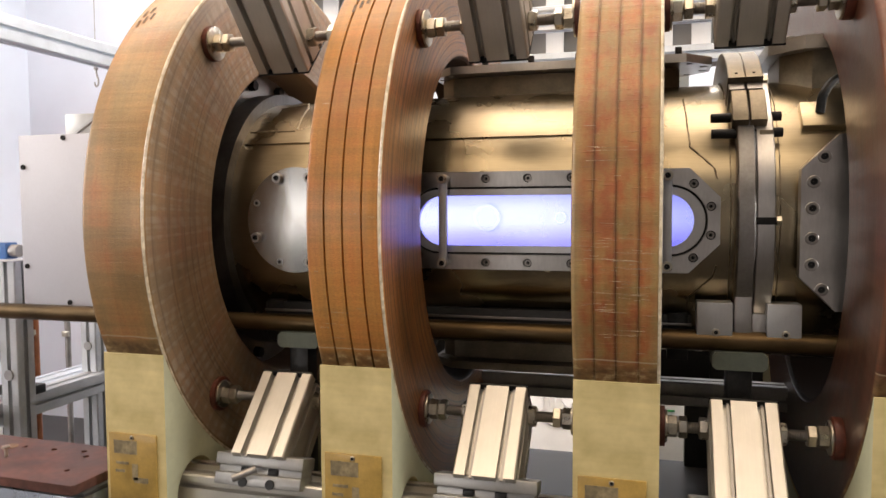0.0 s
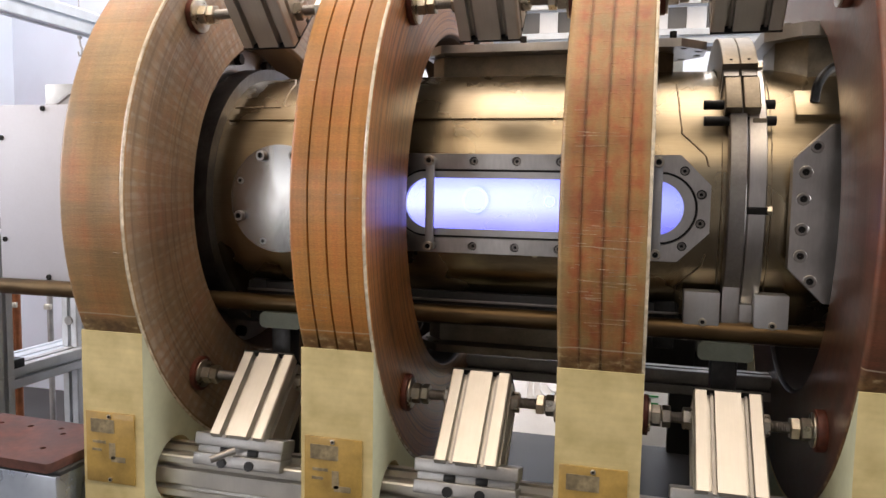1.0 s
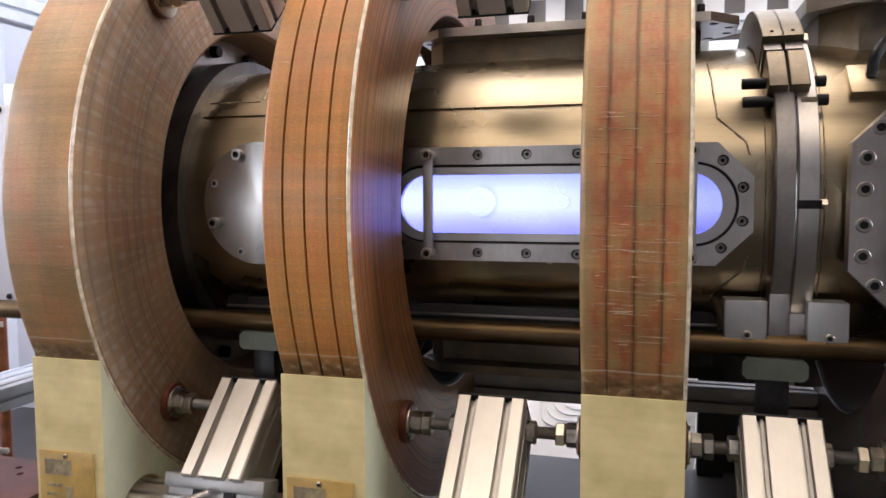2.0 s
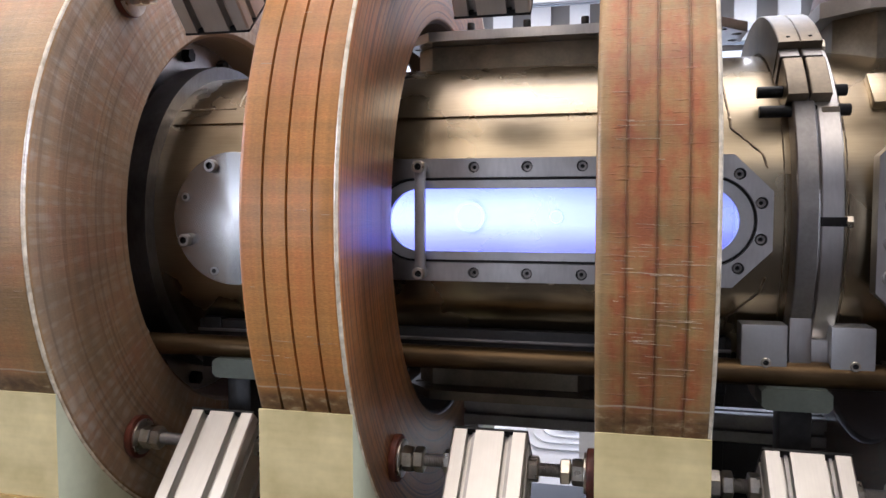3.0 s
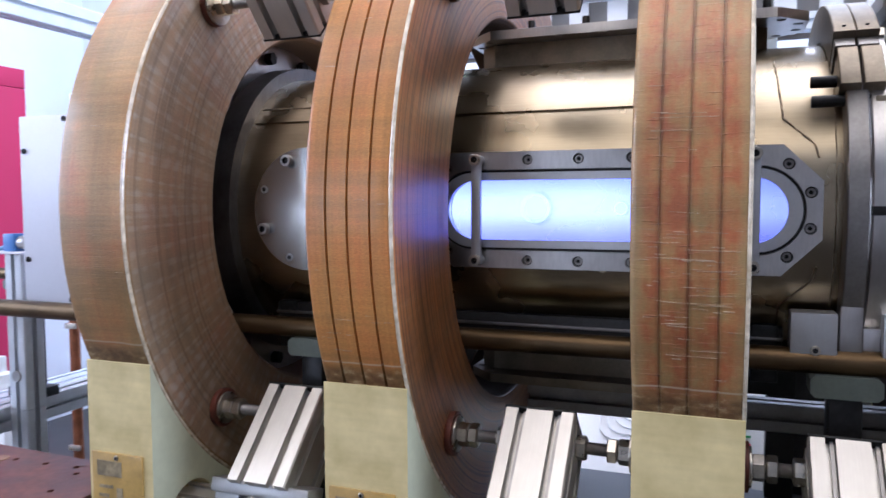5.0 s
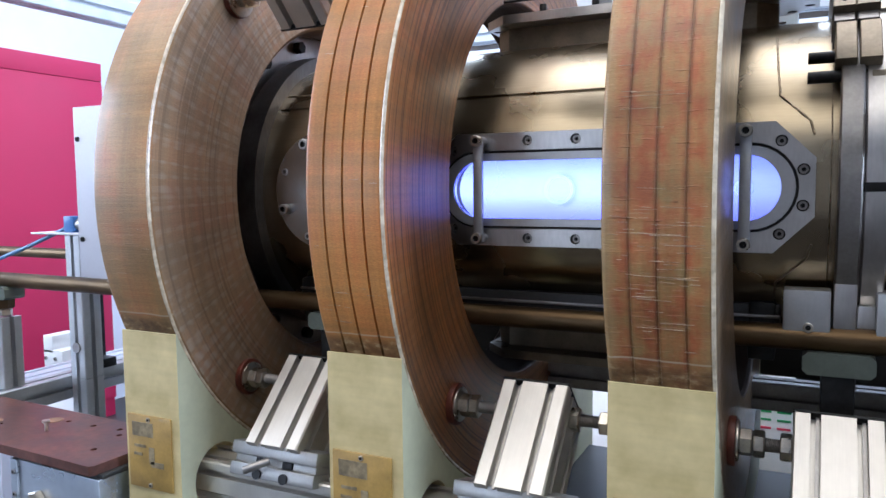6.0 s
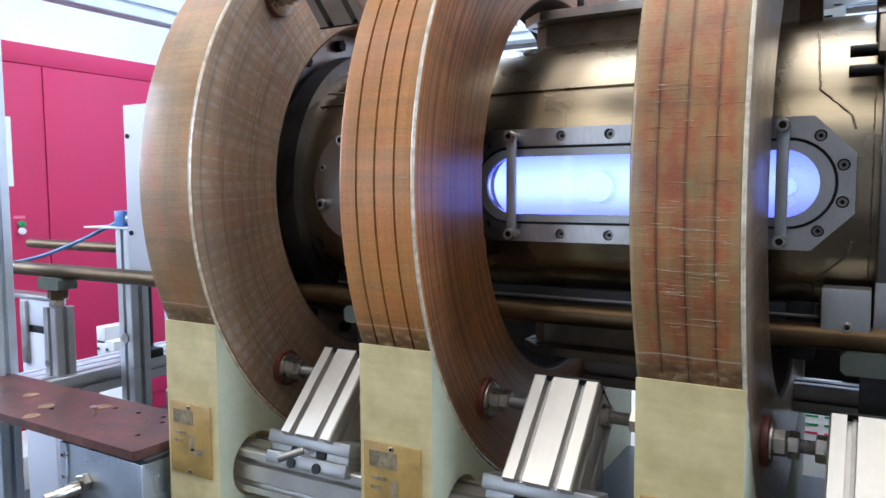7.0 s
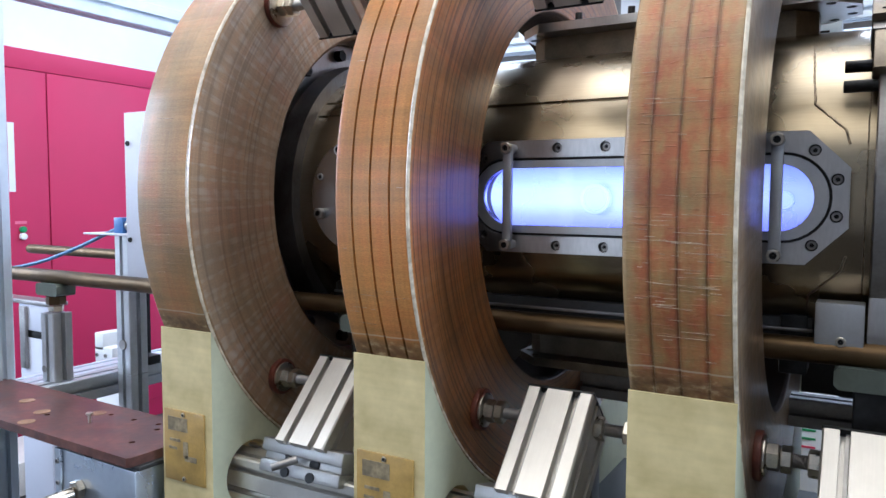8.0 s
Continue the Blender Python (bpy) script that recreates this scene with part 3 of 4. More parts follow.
LABELS = [
    "magnet coil wound in tan woven glass tape on a cream post",
    "magnet coil of grooved orange resin tape on a cream post",
    "magnet coil of red and tan plaid tape on cream post",
    "magnet coil wound in dark brown glass tape on a cream post",
]
wrinkle = random.Random(11)
for i, cx in enumerate(COILS):
    coil = thing("magnet_coil", pose(cx, AY, AZ), LABELS[i], "magnet coil", "magnet coils round the vessel")
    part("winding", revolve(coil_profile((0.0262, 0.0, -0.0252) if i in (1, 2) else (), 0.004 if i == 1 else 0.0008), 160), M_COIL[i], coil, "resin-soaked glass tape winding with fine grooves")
    # resin bead along the right rim, pale to stand for its highlight
    e = C_W / 2 - 0.0022
    part("resin_edge", revolve([(e + 0.0024 * math.cos(t), R_OUT - 0.0022 + 0.0023 * math.sin(t)) for t in [k * math.pi / 4 for k in range(8)]], 160), M_RESIN, coil, "resin edge, coloured pale for its highlight")
    # slivers for wrinkles of the clear wrap, coloured pale as painted glints
    if i < 3:
        bm = bmesh.new()
        for k in range((4, 14, 60)[i]):
            if i == 2:
                arc = wrinkle.choice((wrinkle.uniform(-0.155, 0.12), wrinkle.gauss(-0.035, 0.014), wrinkle.gauss(-0.085, 0.016)))
            else:
                arc = wrinkle.uniform(-0.155, -0.05) if k % 3 else wrinkle.uniform(-0.05, 0.3)
            length = wrinkle.choice((wrinkle.uniform(0.004, 0.014), wrinkle.uniform(0.010, 0.06 if i == 2 else 0.034)))
            px = wrinkle.uniform(-0.046 + length / 2, 0.046 - length / 2)
            a = arc / R_OUT
            m = Matrix.Translation((px, -R_OUT * math.cos(a), R_OUT * math.sin(a))) @ Matrix.Rotation(-a, 4, "X") @ Matrix.Rotation(wrinkle.gauss(0.03, 0.025), 4, "Y")
            box((length, 0.0006, wrinkle.uniform(0.00025, 0.00045)), (0, 0, 0), 0.0001, m, bm, 1)
        part("wrinkle_glint", bm, M_STRAND, coil, "fine wrinkles of clear wrapping, coloured pale for their glints")["kind"] = "stuff"
    w = C_W - 0.0005
    bm = slab(post_outline(), [ring_pts(RAIL_Y, RAIL_Z, 0.0475, 40)], w, YZX @ Matrix.Translation((0, 0, w / 2)))
    post = part("support_post", bm, M_CREAM, coil, "cream laminate post with pale green flanks and a round hole", False)
    post.data.materials.append(M_FLANK)
    for f in post.data.polygons:
        f.material_index = 1 if abs(f.normal.x) > 0.9 else 0
    if i < 3:
        px = -0.004
        top = 0.920 - AZ
        plate = part("name_plate", box((0.082, 0.003, 0.105), (px, POST_Y - 0.0015, top - 0.045), 0.0008), M_PLATE, coil, "worn ochre name plate with illegible grey marks")
        for k, (dx, dz, sx, sz) in enumerate(((-0.012, -0.016, 0.040, 0.020), (-0.018, -0.040, 0.022, 0.004), (-0.022, -0.052, 0.016, 0.004), (0.004, -0.052, 0.010, 0.024), (0.014, -0.064, 0.024, 0.008))):
            part("print_bar", box((sx, 0.0008, sz), (px + dx, POST_Y - 0.0033, top + dz + 0.003), 0), M_PRINT, plate)
        for dz in (0.002, -0.092):
            cap_screw(coil, (px, POST_Y - 0.003, top + dz), (0, -1, 0), 0.0032, 0.002, M_ZINC)

# faded ink marks on two windings
ink = random.Random(3)
for i, x0, d0 in ((0, -0.040, 41.0), (1, -0.028, 40.0)):
    mark = thing("ink_mark", pose(COILS[i], AY, AZ), "faded dark ink writing on the winding", "ink mark")
    for k in range(5):
        x, d = x0 + 0.0085 * (k % 3), d0 + 1.1 * k
        bm = bmesh.new()
        rr = R_OUT + 0.0006
        quad = [(x, d), (x + 0.0045, d), (x + 0.0045, d + 2.2), (x, d + 2.2)]
        vs = [bm.verts.new((u, -rr * math.cos(radians(a)), rr * math.sin(radians(a)))) for u, a in quad]
        bm.faces.new(vs)
        part("stroke", bm, M_INK, mark)

# ---------- support bars and threaded rods between the coils ----------
BAR = 0.085


def radial(angle_sign, rho, off=0.0):
    """(y, z) at rho from the axis on the front diagonal, up (+1) or down (-1); off: towards the camera's side."""
    k = math.sqrt(0.5)
    return AY - k * rho - k * off, AZ + angle_sign * (k * rho - k * off)


def bar_pose(gx, sign, rho):
    y, z = radial(sign, rho)
    # local z points to the axis
    k = math.sqrt(0.5)
    zdir, xdir = Vector((0, k, -sign * k)), Vector((1, 0, 0))
    ydir = zdir.cross(xdir)
    m = Matrix((xdir, ydir, zdir)).transposed().to_4x4()
    return Matrix.Translation((gx, y, z)) @ m


for g, gx in enumerate(GAPS):
    for sign in (-1, 1):
        up = "upper" if sign > 0 else "lower"
        length = 0.139 if sign < 0 else 0.34
        ob = thing("support_bar", bar_pose(gx, sign, 0.373 if sign < 0 else 0.368), "slotted aluminium support bar between two magnet coils", "support bar", "support bars between coils")
        part("bar", extrusion(BAR, BAR, 2, 2, length), M_ALU, ob)
        for sx in (-BAR / 4, BAR / 4):
            for sy in (-1, 1):
                part("slot_strip", box((0.0038, 0.002, length), (sx + 0.002, sy * (BAR / 2 - 0.0085), -length / 2), 0), M_DULL, ob)
        part("end_cap", box((BAR + 0.001, BAR + 0.001, 0.003), (0, 0, 0.0016), 0.0008), M_BLACK, ob, "thin black end cap")
        ry, rz = radial(sign, 0.397, 0.005) if sign < 0 else radial(sign, 0.401)
        for side in (-1, 1):
            face = (COILS[g] + C_W / 2) if side < 0 else (COILS[g + 1] - C_W / 2)
            bar_face = gx + side * BAR / 2
            gap = abs(face - bar_face)
            d = 1 if side < 0 else -1          # from the coil to the bar
            rod = thing("threaded_rod", pose(face, ry, rz), "threaded rod with nuts bracing a coil against a bar", "threaded rod", "threaded rods between coils")
            w = 0.008 if side < 0 else 0.012
            part("insulating_washer", cyl(0.0275, w, (d * w / 2, 0, 0), "x", 32, 0.001), M_REDW, rod, "red-brown fibre washer")
            part("steel_washer", cyl(0.0225 if sign < 0 else 0.0262, 0.003, (d * (w + 0.0016), 0, 0), "x", 32, 0.0006), M_ZINC, rod)
            part("rod", thread(0.0078, gap - 0.002, (d * gap / 2, 0, 0)), M_DULL, rod)
            part("nut", hex_nut(0.0260, 0.0135, (d * (w + 0.0098), 0, 0), "x", 0.2 * g + 0.1), M_ZINC, rod)
            part("nut", hex_nut(0.0260, 0.0115, (d * (w + 0.0235), 0, 0), "x", 0.5 + 0.3 * side), M_ZINC, rod)
            part("nut", hex_nut(0.0260, 0.0120, (d * (gap - 0.0062), 0, 0), "x", 0.25 + 0.2 * side), M_ZINC, rod)
    # clamp at the foot of the lower bar
    br = thing("bar_clamp", Matrix.Translation((gx, 0.934, 0.879)) @ pose(0, 0, 0, -16), "grooved aluminium clamp holding a bar on the rail", "clamp", "clamps on the rail")
    part("upper_jaw", box((0.142, 0.040, 0.018), (0, 0.016, 0.010), 0.0025), M_JAW, br)
    part("lower_jaw", box((0.140, 0.040, 0.018), (0, 0.016, -0.018), 0.0025), M_JAW, br)
    part("core", box((0.134, 0.034, 0.012), (0, 0.020, -0.004), 0.001), M_JAW, br)
    for dx in (-0.022, 0.022):
        part("slot_nut", box((0.016, 0.004, 0.009), (dx, 0.002, -0.004), 0.0008), M_BLACK, br)
    for dx in (-0.022, 0.022):
        part("bore", cyl(0.007, 0.003, (dx, -0.0048, -0.021), "y", 20), M_BLACK, br)
    if g == 0:
        part("lever_pin", cyl(0.0054, 0.036, (0, 0, 0), "z", 16, 0.001, None, Matrix.Translation((-0.014, -0.018, -0.008)) @ Vector((0.72, 0.5, 0.42)).to_track_quat("Z", "Y").to_matrix().to_4x4()), M_DULL, br, "round clamping pin")

rail = thing("slotted_rail", pose(-0.72, AY + RAIL_Y, AZ + RAIL_Z), "long slotted aluminium rail passing through the posts", "rail")
part("rail_body", extrusion(0.064, 0.064, 2, 2, 1.6, AXES["x"] @ Matrix.Rotation(math.pi, 4, "Y")), M_ALU, rail)

# ---------- the vacuum vessel ----------
RV = 0.222
vessel = thing("vacuum_vessel", pose(0, AY, AZ), "cylindrical stainless steel vacuum vessel with long windows", "vacuum vessel")
PX0, PX1, PH, PZ = -0.399, 0.073, 0.0735, 0.003
SX0, SX1, SH = -0.383, 0.057, 0.051
GX0, GX1, GH = -0.365, 0.039, 0.0378


def slots(x, a):
    if not (SX0 < x < SX1):
        return False
    return abs((a + math.pi) % (2 * math.pi) - math.pi) < 0.20


xs = [-0.705 + 0.02 * i for i in range(64)]
part("shell", revolve([(x, RV) for x in xs], 192, closed=False, cut=slots), M_STEEL, vessel, "brushed steel cylinder")


def port(parent, turn, pane, yp=0.241):
    """A long window port: neck, chamfered plate, seal, inner rim, pane. Built facing -y, then turned round x."""
    m = Matrix.Rotation(turn, 4, "X") @ Matrix(((1, 0, 0, 0), (0, 0, -1, 0), (0, 1, 0, PZ if pane else 0), (0, 0, 0, 1)))
    t = lambda w: m @ Matrix.Translation((0, 0, w))
    axis = "y" if pane else "z"
    right = -0.07 if turn > 0 else PX1
    edge = [(x, s * 0.063) for x in [-0.259 + 0.0635 * i for i in range(3 if turn > 0 else 4)] for s in (-1, 1)]
    ends = [(x, s * z) for x, z in ((right - 0.012, 0.020), (right - 0.035, 0.052), (-0.387, 0.020), (-0.364, 0.052)) for s in (-1, 1)]
    bores = [ring_pts(x, z, 0.0066, 16) for x, z in edge + ends]
    # bottom plate takes the darker steel to stand for the shade under the vessel
    body = part("window_port", slab(rect_pts(PX0, right, -PH, PH, 0.041), ([obround(SX0, SX1, SH)] if pane else []) + bores, 0.013, t(yp)), M_CLAMP if turn > 0 else M_FLANGE, parent, "machined plate with chamfered corners")
    part("neck", slab(rect_pts(PX0 + 0.012, right - (0.012 if pane else 0.05), -PH + (0.018 if pane else 0.034), PH - (0.018 if pane else 0.034), 0.026), [obround(SX0 + 0.006, SX1 - 0.006, SH - 0.006)] if pane else [], yp - 0.205, t(yp - 0.014)), M_CLAMP, body)
    if pane:
        part("seal", slab(obround(SX0 + 0.0004, SX1 - 0.0004, SH - 0.0004), [obround(SX0 + 0.0032, SX1 - 0.0032, SH - 0.0032)], 0.010, t(yp - 0.004)), M_RUBBER, body)
        part("rim", slab(obround(SX0 + 0.0034, SX1 - 0.0034, SH - 0.0034), [obround(GX0, GX1, GH)], 0.012, t(yp - 0.002)), M_ALUMATT, body)
        g = part("pane", slab(obround(GX0 + 0.0003, GX1 - 0.0003, GH - 0.0003), [], 0.006, t(yp - 0.006)), M_GLASS, body, "clear glass")
        g.visible_shadow = False
    for x, z in edge + ends:
        # sunk socket screws: a dark bore, the head below the face with a hexagon in it
        part("screw_hole", cyl(0.0066, 0.002, m @ Vector((x, z, yp - 0.0095)), axis, 16), M_BLACK, body)
        part("screw_socket", revolve_at([(0, 0.0024), (0, 0.0052), (0.004, 0.0052), (0.0045, 0.0046), (0.0045, 0.0026), (0.001, 0.0024)], m @ Vector((x, z, yp - 0.0085)), m.to_3x3() @ Vector((0, 0, 1))), M_DULL, body)
    if pane:
        for x in (-0.3205, 0.0025):
            bar = part("clip_bar", box((0.0125, 0.007, 0.137), (x, -yp - 0.016, PZ), 0.0012), M_ALUMATT, body, "narrow steel clip across the glass")
            for z in (0.063, -0.063):
                part("standoff", cyl(0.0062, 0.014, (x, -yp - 0.006, PZ + z), "y", 18), M_FLANGE, bar)
                cap_screw(bar, (x, -yp - 0.0196, PZ + z), (0, -1, 0), 0.0074, 0.007, M_ZINC)
    return body


port(vessel, 0.0, True)
port(vessel, -math.pi / 2, False, 0.266)
port(vessel, math.pi / 2, False, 0.262)

# round blank flange on the near end
fl = part("blank_flange", cyl(0.0845, 0.022, (-0.566, -0.247, 0.004), "y", 96, 0.0015), M_TURNED, vessel, "round blank flange, turned aluminium")
part("flange_neck", cyl(0.07, 0.06, (-0.566, -0.21, 0.004), "y", 48), M_STEEL, fl)
for k in range(8):
    a = radians(22.5 + 45 * k)
    cap_screw(fl, (-0.566 + 0.0725 * math.cos(a), -0.258, 0.004 + 0.0725 * math.sin(a)), (0, -1, 0), 0.0082 if k in (1, 2, 4, 6) else 0.0055, 0.008 if k in (1, 2, 4, 6) else 0.0012, M_DULL)

# end flanges at the left
ring = part("end_flange", revolve([(-0.745, 0.1), (-0.745, 0.242), (-0.705, 0.242), (-0.705, 0.1)], 96), M_RINGDARK, vessel, "black steel ring flange")
disc = part("end_disc", revolve([(-0.80, 0.02), (-0.80, 0.283), (-0.765, 0.283), (-0.762, 0.280), (-0.762, 0.02)], 128), M_FLANGE, vessel, "bright machined steel disc")
for k in range(16):
    a = radians(11 + 22.5 * k)
    part("bolt_head", hex_nut(0.019, 0.014, (-0.755, -0.262 * math.cos(a), 0.262 * math.sin(a)), "x", a), M_BLACK, disc)
part("end_tube", revolve([(-1.1, 0.12), (-1.1, 0.2), (-0.79, 0.2), (-0.79, 0.12)], 64), M_DULL, vessel)


def on_shell(x, deg, r=RV):
    a = radians(deg)
    return (x, -r * math.cos(a), r * math.sin(a))


# welds on the shell
rnd = random.Random(5)


def weld(points, rad=0.0013):
    fine = []
    for p, q in zip(points, points[1:]):
        n = max(2, int((Vector(on_shell(*p)) - Vector(on_shell(*q))).length / 0.004))
        for i in range(n):
            f = i / n
            fine.append(on_shell(p[0] + (q[0] - p[0]) * f + rnd.uniform(-0.0003, 0.0003), p[1] + (q[1] - p[1]) * f + rnd.uniform(-0.15, 0.15), RV + rnd.uniform(-0.0005, 0.001)))
    part("weld_seam", tube(fine, rad), M_WELD, vessel, "rough brown weld bead")


weld([(0.026, 57), (0.031, 38), (0.034, 29.4), (0.066, 20.5), (0.072, 15)])
weld([(0.026, -57), (0.031, -38), (0.034, -29.4), (0.066, -20.5), (0.072, -15)])
weld([(-0.70, 44.5), (-0.61, 44.5)])
weld([(-0.69, 88), (-0.645, 80), (-0.62, 66), (-0.61, 44.5)])
for x in (0.088, 0.152):
    weld([(x, a) for a in range(-60, 121, 6)], 0.0008)

# bolted flange pair on the right, with its clamp
part("flange_ring", revolve([(0.095, 0.2), (0.095, 0.248), (0.0965, 0.250), (0.116, 0.250), (0.1183, 0.248), (0.1183, 0.2)], 128), M_DULL, vessel)
fb = part("flange_ring", revolve([(0.1190, 0.2), (0.1190, 0.2455), (0.121, 0.247), (0.1415, 0.247), (0.143, 0.2455), (0.143, 0.2)], 128), M_FLANGE, vessel)


def arc_block(name, x0, x1, r0, r1, d0, d1, material, parent, n=24):
    prof = [(x0, r0), (x0, r1 - 0.0012), (x0 + 0.0012, r1), (x1 - 0.0012, r1), (x1, r1 - 0.0012), (x1, r0)]
    bm = bmesh.new()
    rows = []
    for i in range(n + 1):
        a = radians(d0 + (d1 - d0) * i / n)
        rows.append([bm.verts.new((x, -r * math.cos(a), r * math.sin(a))) for x, r in prof])
    for p, q in zip(rows, rows[1:]):
        for j in range(len(prof)):
            k = (j + 1) % len(prof)
            bm.faces.new((p[j], p[k], q[k], q[j]))
    bm.faces.new(rows[0])
    bm.faces.new(rows[-1])
    return part(name, bm, material, parent)


arc_block("shell_rib", -0.70, -0.07, RV - 0.002, RV + 0.0028, 36.5, 40.0, M_STEEL, vessel, 4)
for x0, x1 in ((0.0855, 0.1091), (0.1094, 0.1330)):
    half = arc_block("clamp_half", x0, x1, 0.225, 0.272, 50, 130, M_CLAMP, vessel)
    part("pin_hole", cyl(0.0022, 0.002, on_shell((x0 + x1) / 2, 52.5, 0.2716), "z", 12, 0, None), M_BLACK, half)
    arc_block("clamp_step", x0 + 0.001, x1 - 0.001, 0.225, 0.263, 46.5, 49.8, M_DULL, half)
    lug = arc_block("clamp_lug", x0 + 0.003, x1 + 0.001, 0.225, 0.262, 33, 46, M_CLAMP, vessel)
for deg in (38.5, 31.5):
    st = part("clamp_stud", cyl(0.0068, 0.094, on_shell(0.1085, deg, 0.240), "x", 20, 0.001), M_BLACK, vessel, "black steel stud")
part("ring_block", box((0.018, 0.012, 0.016), on_shell(0.1335, 30, 0.241), 0.001), M_CLAMP, vessel)
part("ring_slot", box((0.026, 0.008, 0.010), (0.1315, -0.2445, 0.003), 0.0005), M_BLACK, fb)
part("ring_bolt", hex_nut(0.012, 0.007, (0.147, -0.243, 0.003)), M_ZINC, fb)
part("cap_bolt", hex_nut(0.018, 0.010, on_shell(0.139, 58, 0.245)), M_ZINC, vessel)

# welded pad with a black hose
pad = part("welded_pad", box((0.07, 0.05, 0.012), (0, 0, 0), 0.002, Matrix.Translation(on_shell(0.218, 41.5, 0.226)) @ pose(0, 0, 0, 48.5)), M_STEEL, vessel)
part("hose", tube([on_shell(0.208, 42, 0.23), on_shell(0.212, 46, 0.250), on_shell(0.234, 52, 0.258), on_shell(0.28, 58, 0.25)], 0.0066), M_BLACK, pad, "black hose")

# second large port, beyond the flange
for turn, sx0, sx1, sw in ((0.0, 0.172, 0.52, 0.252), (-math.pi / 2, 0.152, 0.42, 0.275)):
    m = Matrix.Rotation(turn, 4, "X") @ Matrix(((1, 0, 0, 0), (0, 0, -1, 0), (0, 1, 0, 0), (0, 0, 0, 1)))
    b = part("square_port", slab(rect_pts(sx0, sx1, -0.117, 0.117, 0.045), [], 0.02, m @ Matrix.Translation((0, 0, sw))), M_JAW if turn else M_FLANGE, vessel, "thick plate with chamfered corners and screws")
    part("port_neck", slab(rect_pts(sx0 + 0.018, sx1 - 0.02, -0.10, 0.10, 0.04), [], sw - 0.192, m @ Matrix.Translation((0, 0, sw - 0.02))), M_CLAMP, b)
    for x, z in ((0.199, 0.088), (0.187, 0.055), (0.186, 0.02), (0.186, -0.02), (0.186, -0.055), (0.199, -0.088)):
        n = m.to_3x3() @ Vector((0, 0, 1))
        cap_screw(b, m @ Vector((x - 0.172 + sx0, z, sw - 0.0005)), n, 0.0085, 0.004, M_DULL)

# round sight ports in the far side of the vessel
for x, rad in ((-0.355, 0.028), (-0.200, 0.012), (-0.033, 0.015)):
    sp = part("sight_port", revolve([(0, rad * 0.8), (0, rad), (0.012, rad), (0.012, rad * 0.8)], 40), M_FLANGE, vessel, "round sight port in the far wall")
    sp.matrix_basis = pose(x, 0.214, 0.0, 0, 0, -90)
    gl = part("sight_glass", cyl(rad * 0.8, 0.004, (0.004, 0, 0), "x", 32), M_SKY, sp)
# plasma inside
plasma = tagged(part("plasma_column", cyl(0.075, 1.1, (-0.16, 0, 0), "x", 48), M_PLASMA, None), "glowing blue-white plasma column inside the vessel", "plasma")
plasma.matrix_basis = pose(0, AY, AZ)

# ---------- rails under the vessel ----------
for y in (1.095, 1.541):
    rail_tube = thing("brass_rail", pose(0, y, 1.067), "tarnished brass tube rail running along the machine", "rail tube", "rail tubes")
    part("tube", cyl(0.0145, 2.9, (-0.75, 0, 0), "x", 24), M_BRASS, rail_tube)


def rail_block(x, y, post_low, post_mat, alu=False):
    b = thing("rail_support", pose(x, y, post_low), "grey-green block carrying the brass rail on a short post", "rail support", "rail supports")
    top = 1.0545 - post_low
    bm = slab([(u, v + 0.0) for u, v in rect_pts(-0.036, 0.036, -0.0125, 0.0125, 0.005)], [], 0.042, Matrix.Translation((0, -0.021, top - 0.0125)) @ pose(0, 0, 0, 90) @ Matrix.Translation((0, 0, 0)))
    blockp = part("block", bm, M_GREEN, b, "grey-green plastic block")
    if alu:
        part("post", extrusion(0.043, 0.043, 1, 1, top - 0.062, Matrix.Translation((0, 0, top - 0.062))), M_ALUMATT, b)
        part("nut", hex_nut(0.034, 0.018, (0, 0, top - 0.036), "z", 0.3), M_BRASS, b, "yellow passivated nut")
        part("lock_nut", hex_nut(0.026, 0.012, (0, 0, top - 0.053), "z", 0.7), M_ZINC, b)
        part("bolt_cap", cyl(0.007, 0.002, (-0.012, -0.0222, 0.025), "y", 16), M_DULL, b)
    else:
        part("post", box((0.034, 0.034, top - 0.025), (0, 0, (top - 0.025) / 2), 0.003), post_mat, b)
    return b


rail_block(0.101, 1.095, 0.70, M_BLACK)
rail_block(-0.572, 1.095, 0.70, M_BLACK)
rail_block(-1.366, 1.095, 0.851, M_ALUMATT, True)
rail_block(-1.69, 1.541, 0.851, M_ALUMATT)

# blocks beside the flange, standing on the rail
for x, w in ((0.068, 0.048), (0.158, 0.044)):
    fb = thing("flange_foot", pose(x, 1.104, 1.0705), "bare aluminium foot block with one screw below the flange", "block", "flange feet")
    part("block", box((w, 0.034, 0.052), (0, -0.003, 0.026), 0.0015), M_ALUMATT, fb)
    part("base", box((w, 0.043, 0.007), (0, 0, -0.001), 0.001), M_DULL, fb)
    cap_screw(fb, (0.002, -0.0195, 0.010), (0, -1, 0), 0.0055, 0.003, M_ZINC)

# block under the flange ring, and the ledge that ties it to the far foot
rf = thing("ring_foot", pose(0.106, 1.103, 1.0705), "grey steel block under the flange ring", "block")
part("upright", box((0.023, 0.026, 0.060), (0, 0, 0.030), 0.0015), M_FLANGE, rf)
part("ledge", box((0.018, 0.020, 0.036), (0.0208, 0.002, 0.018), 0.0015), M_FLANGE, rf)

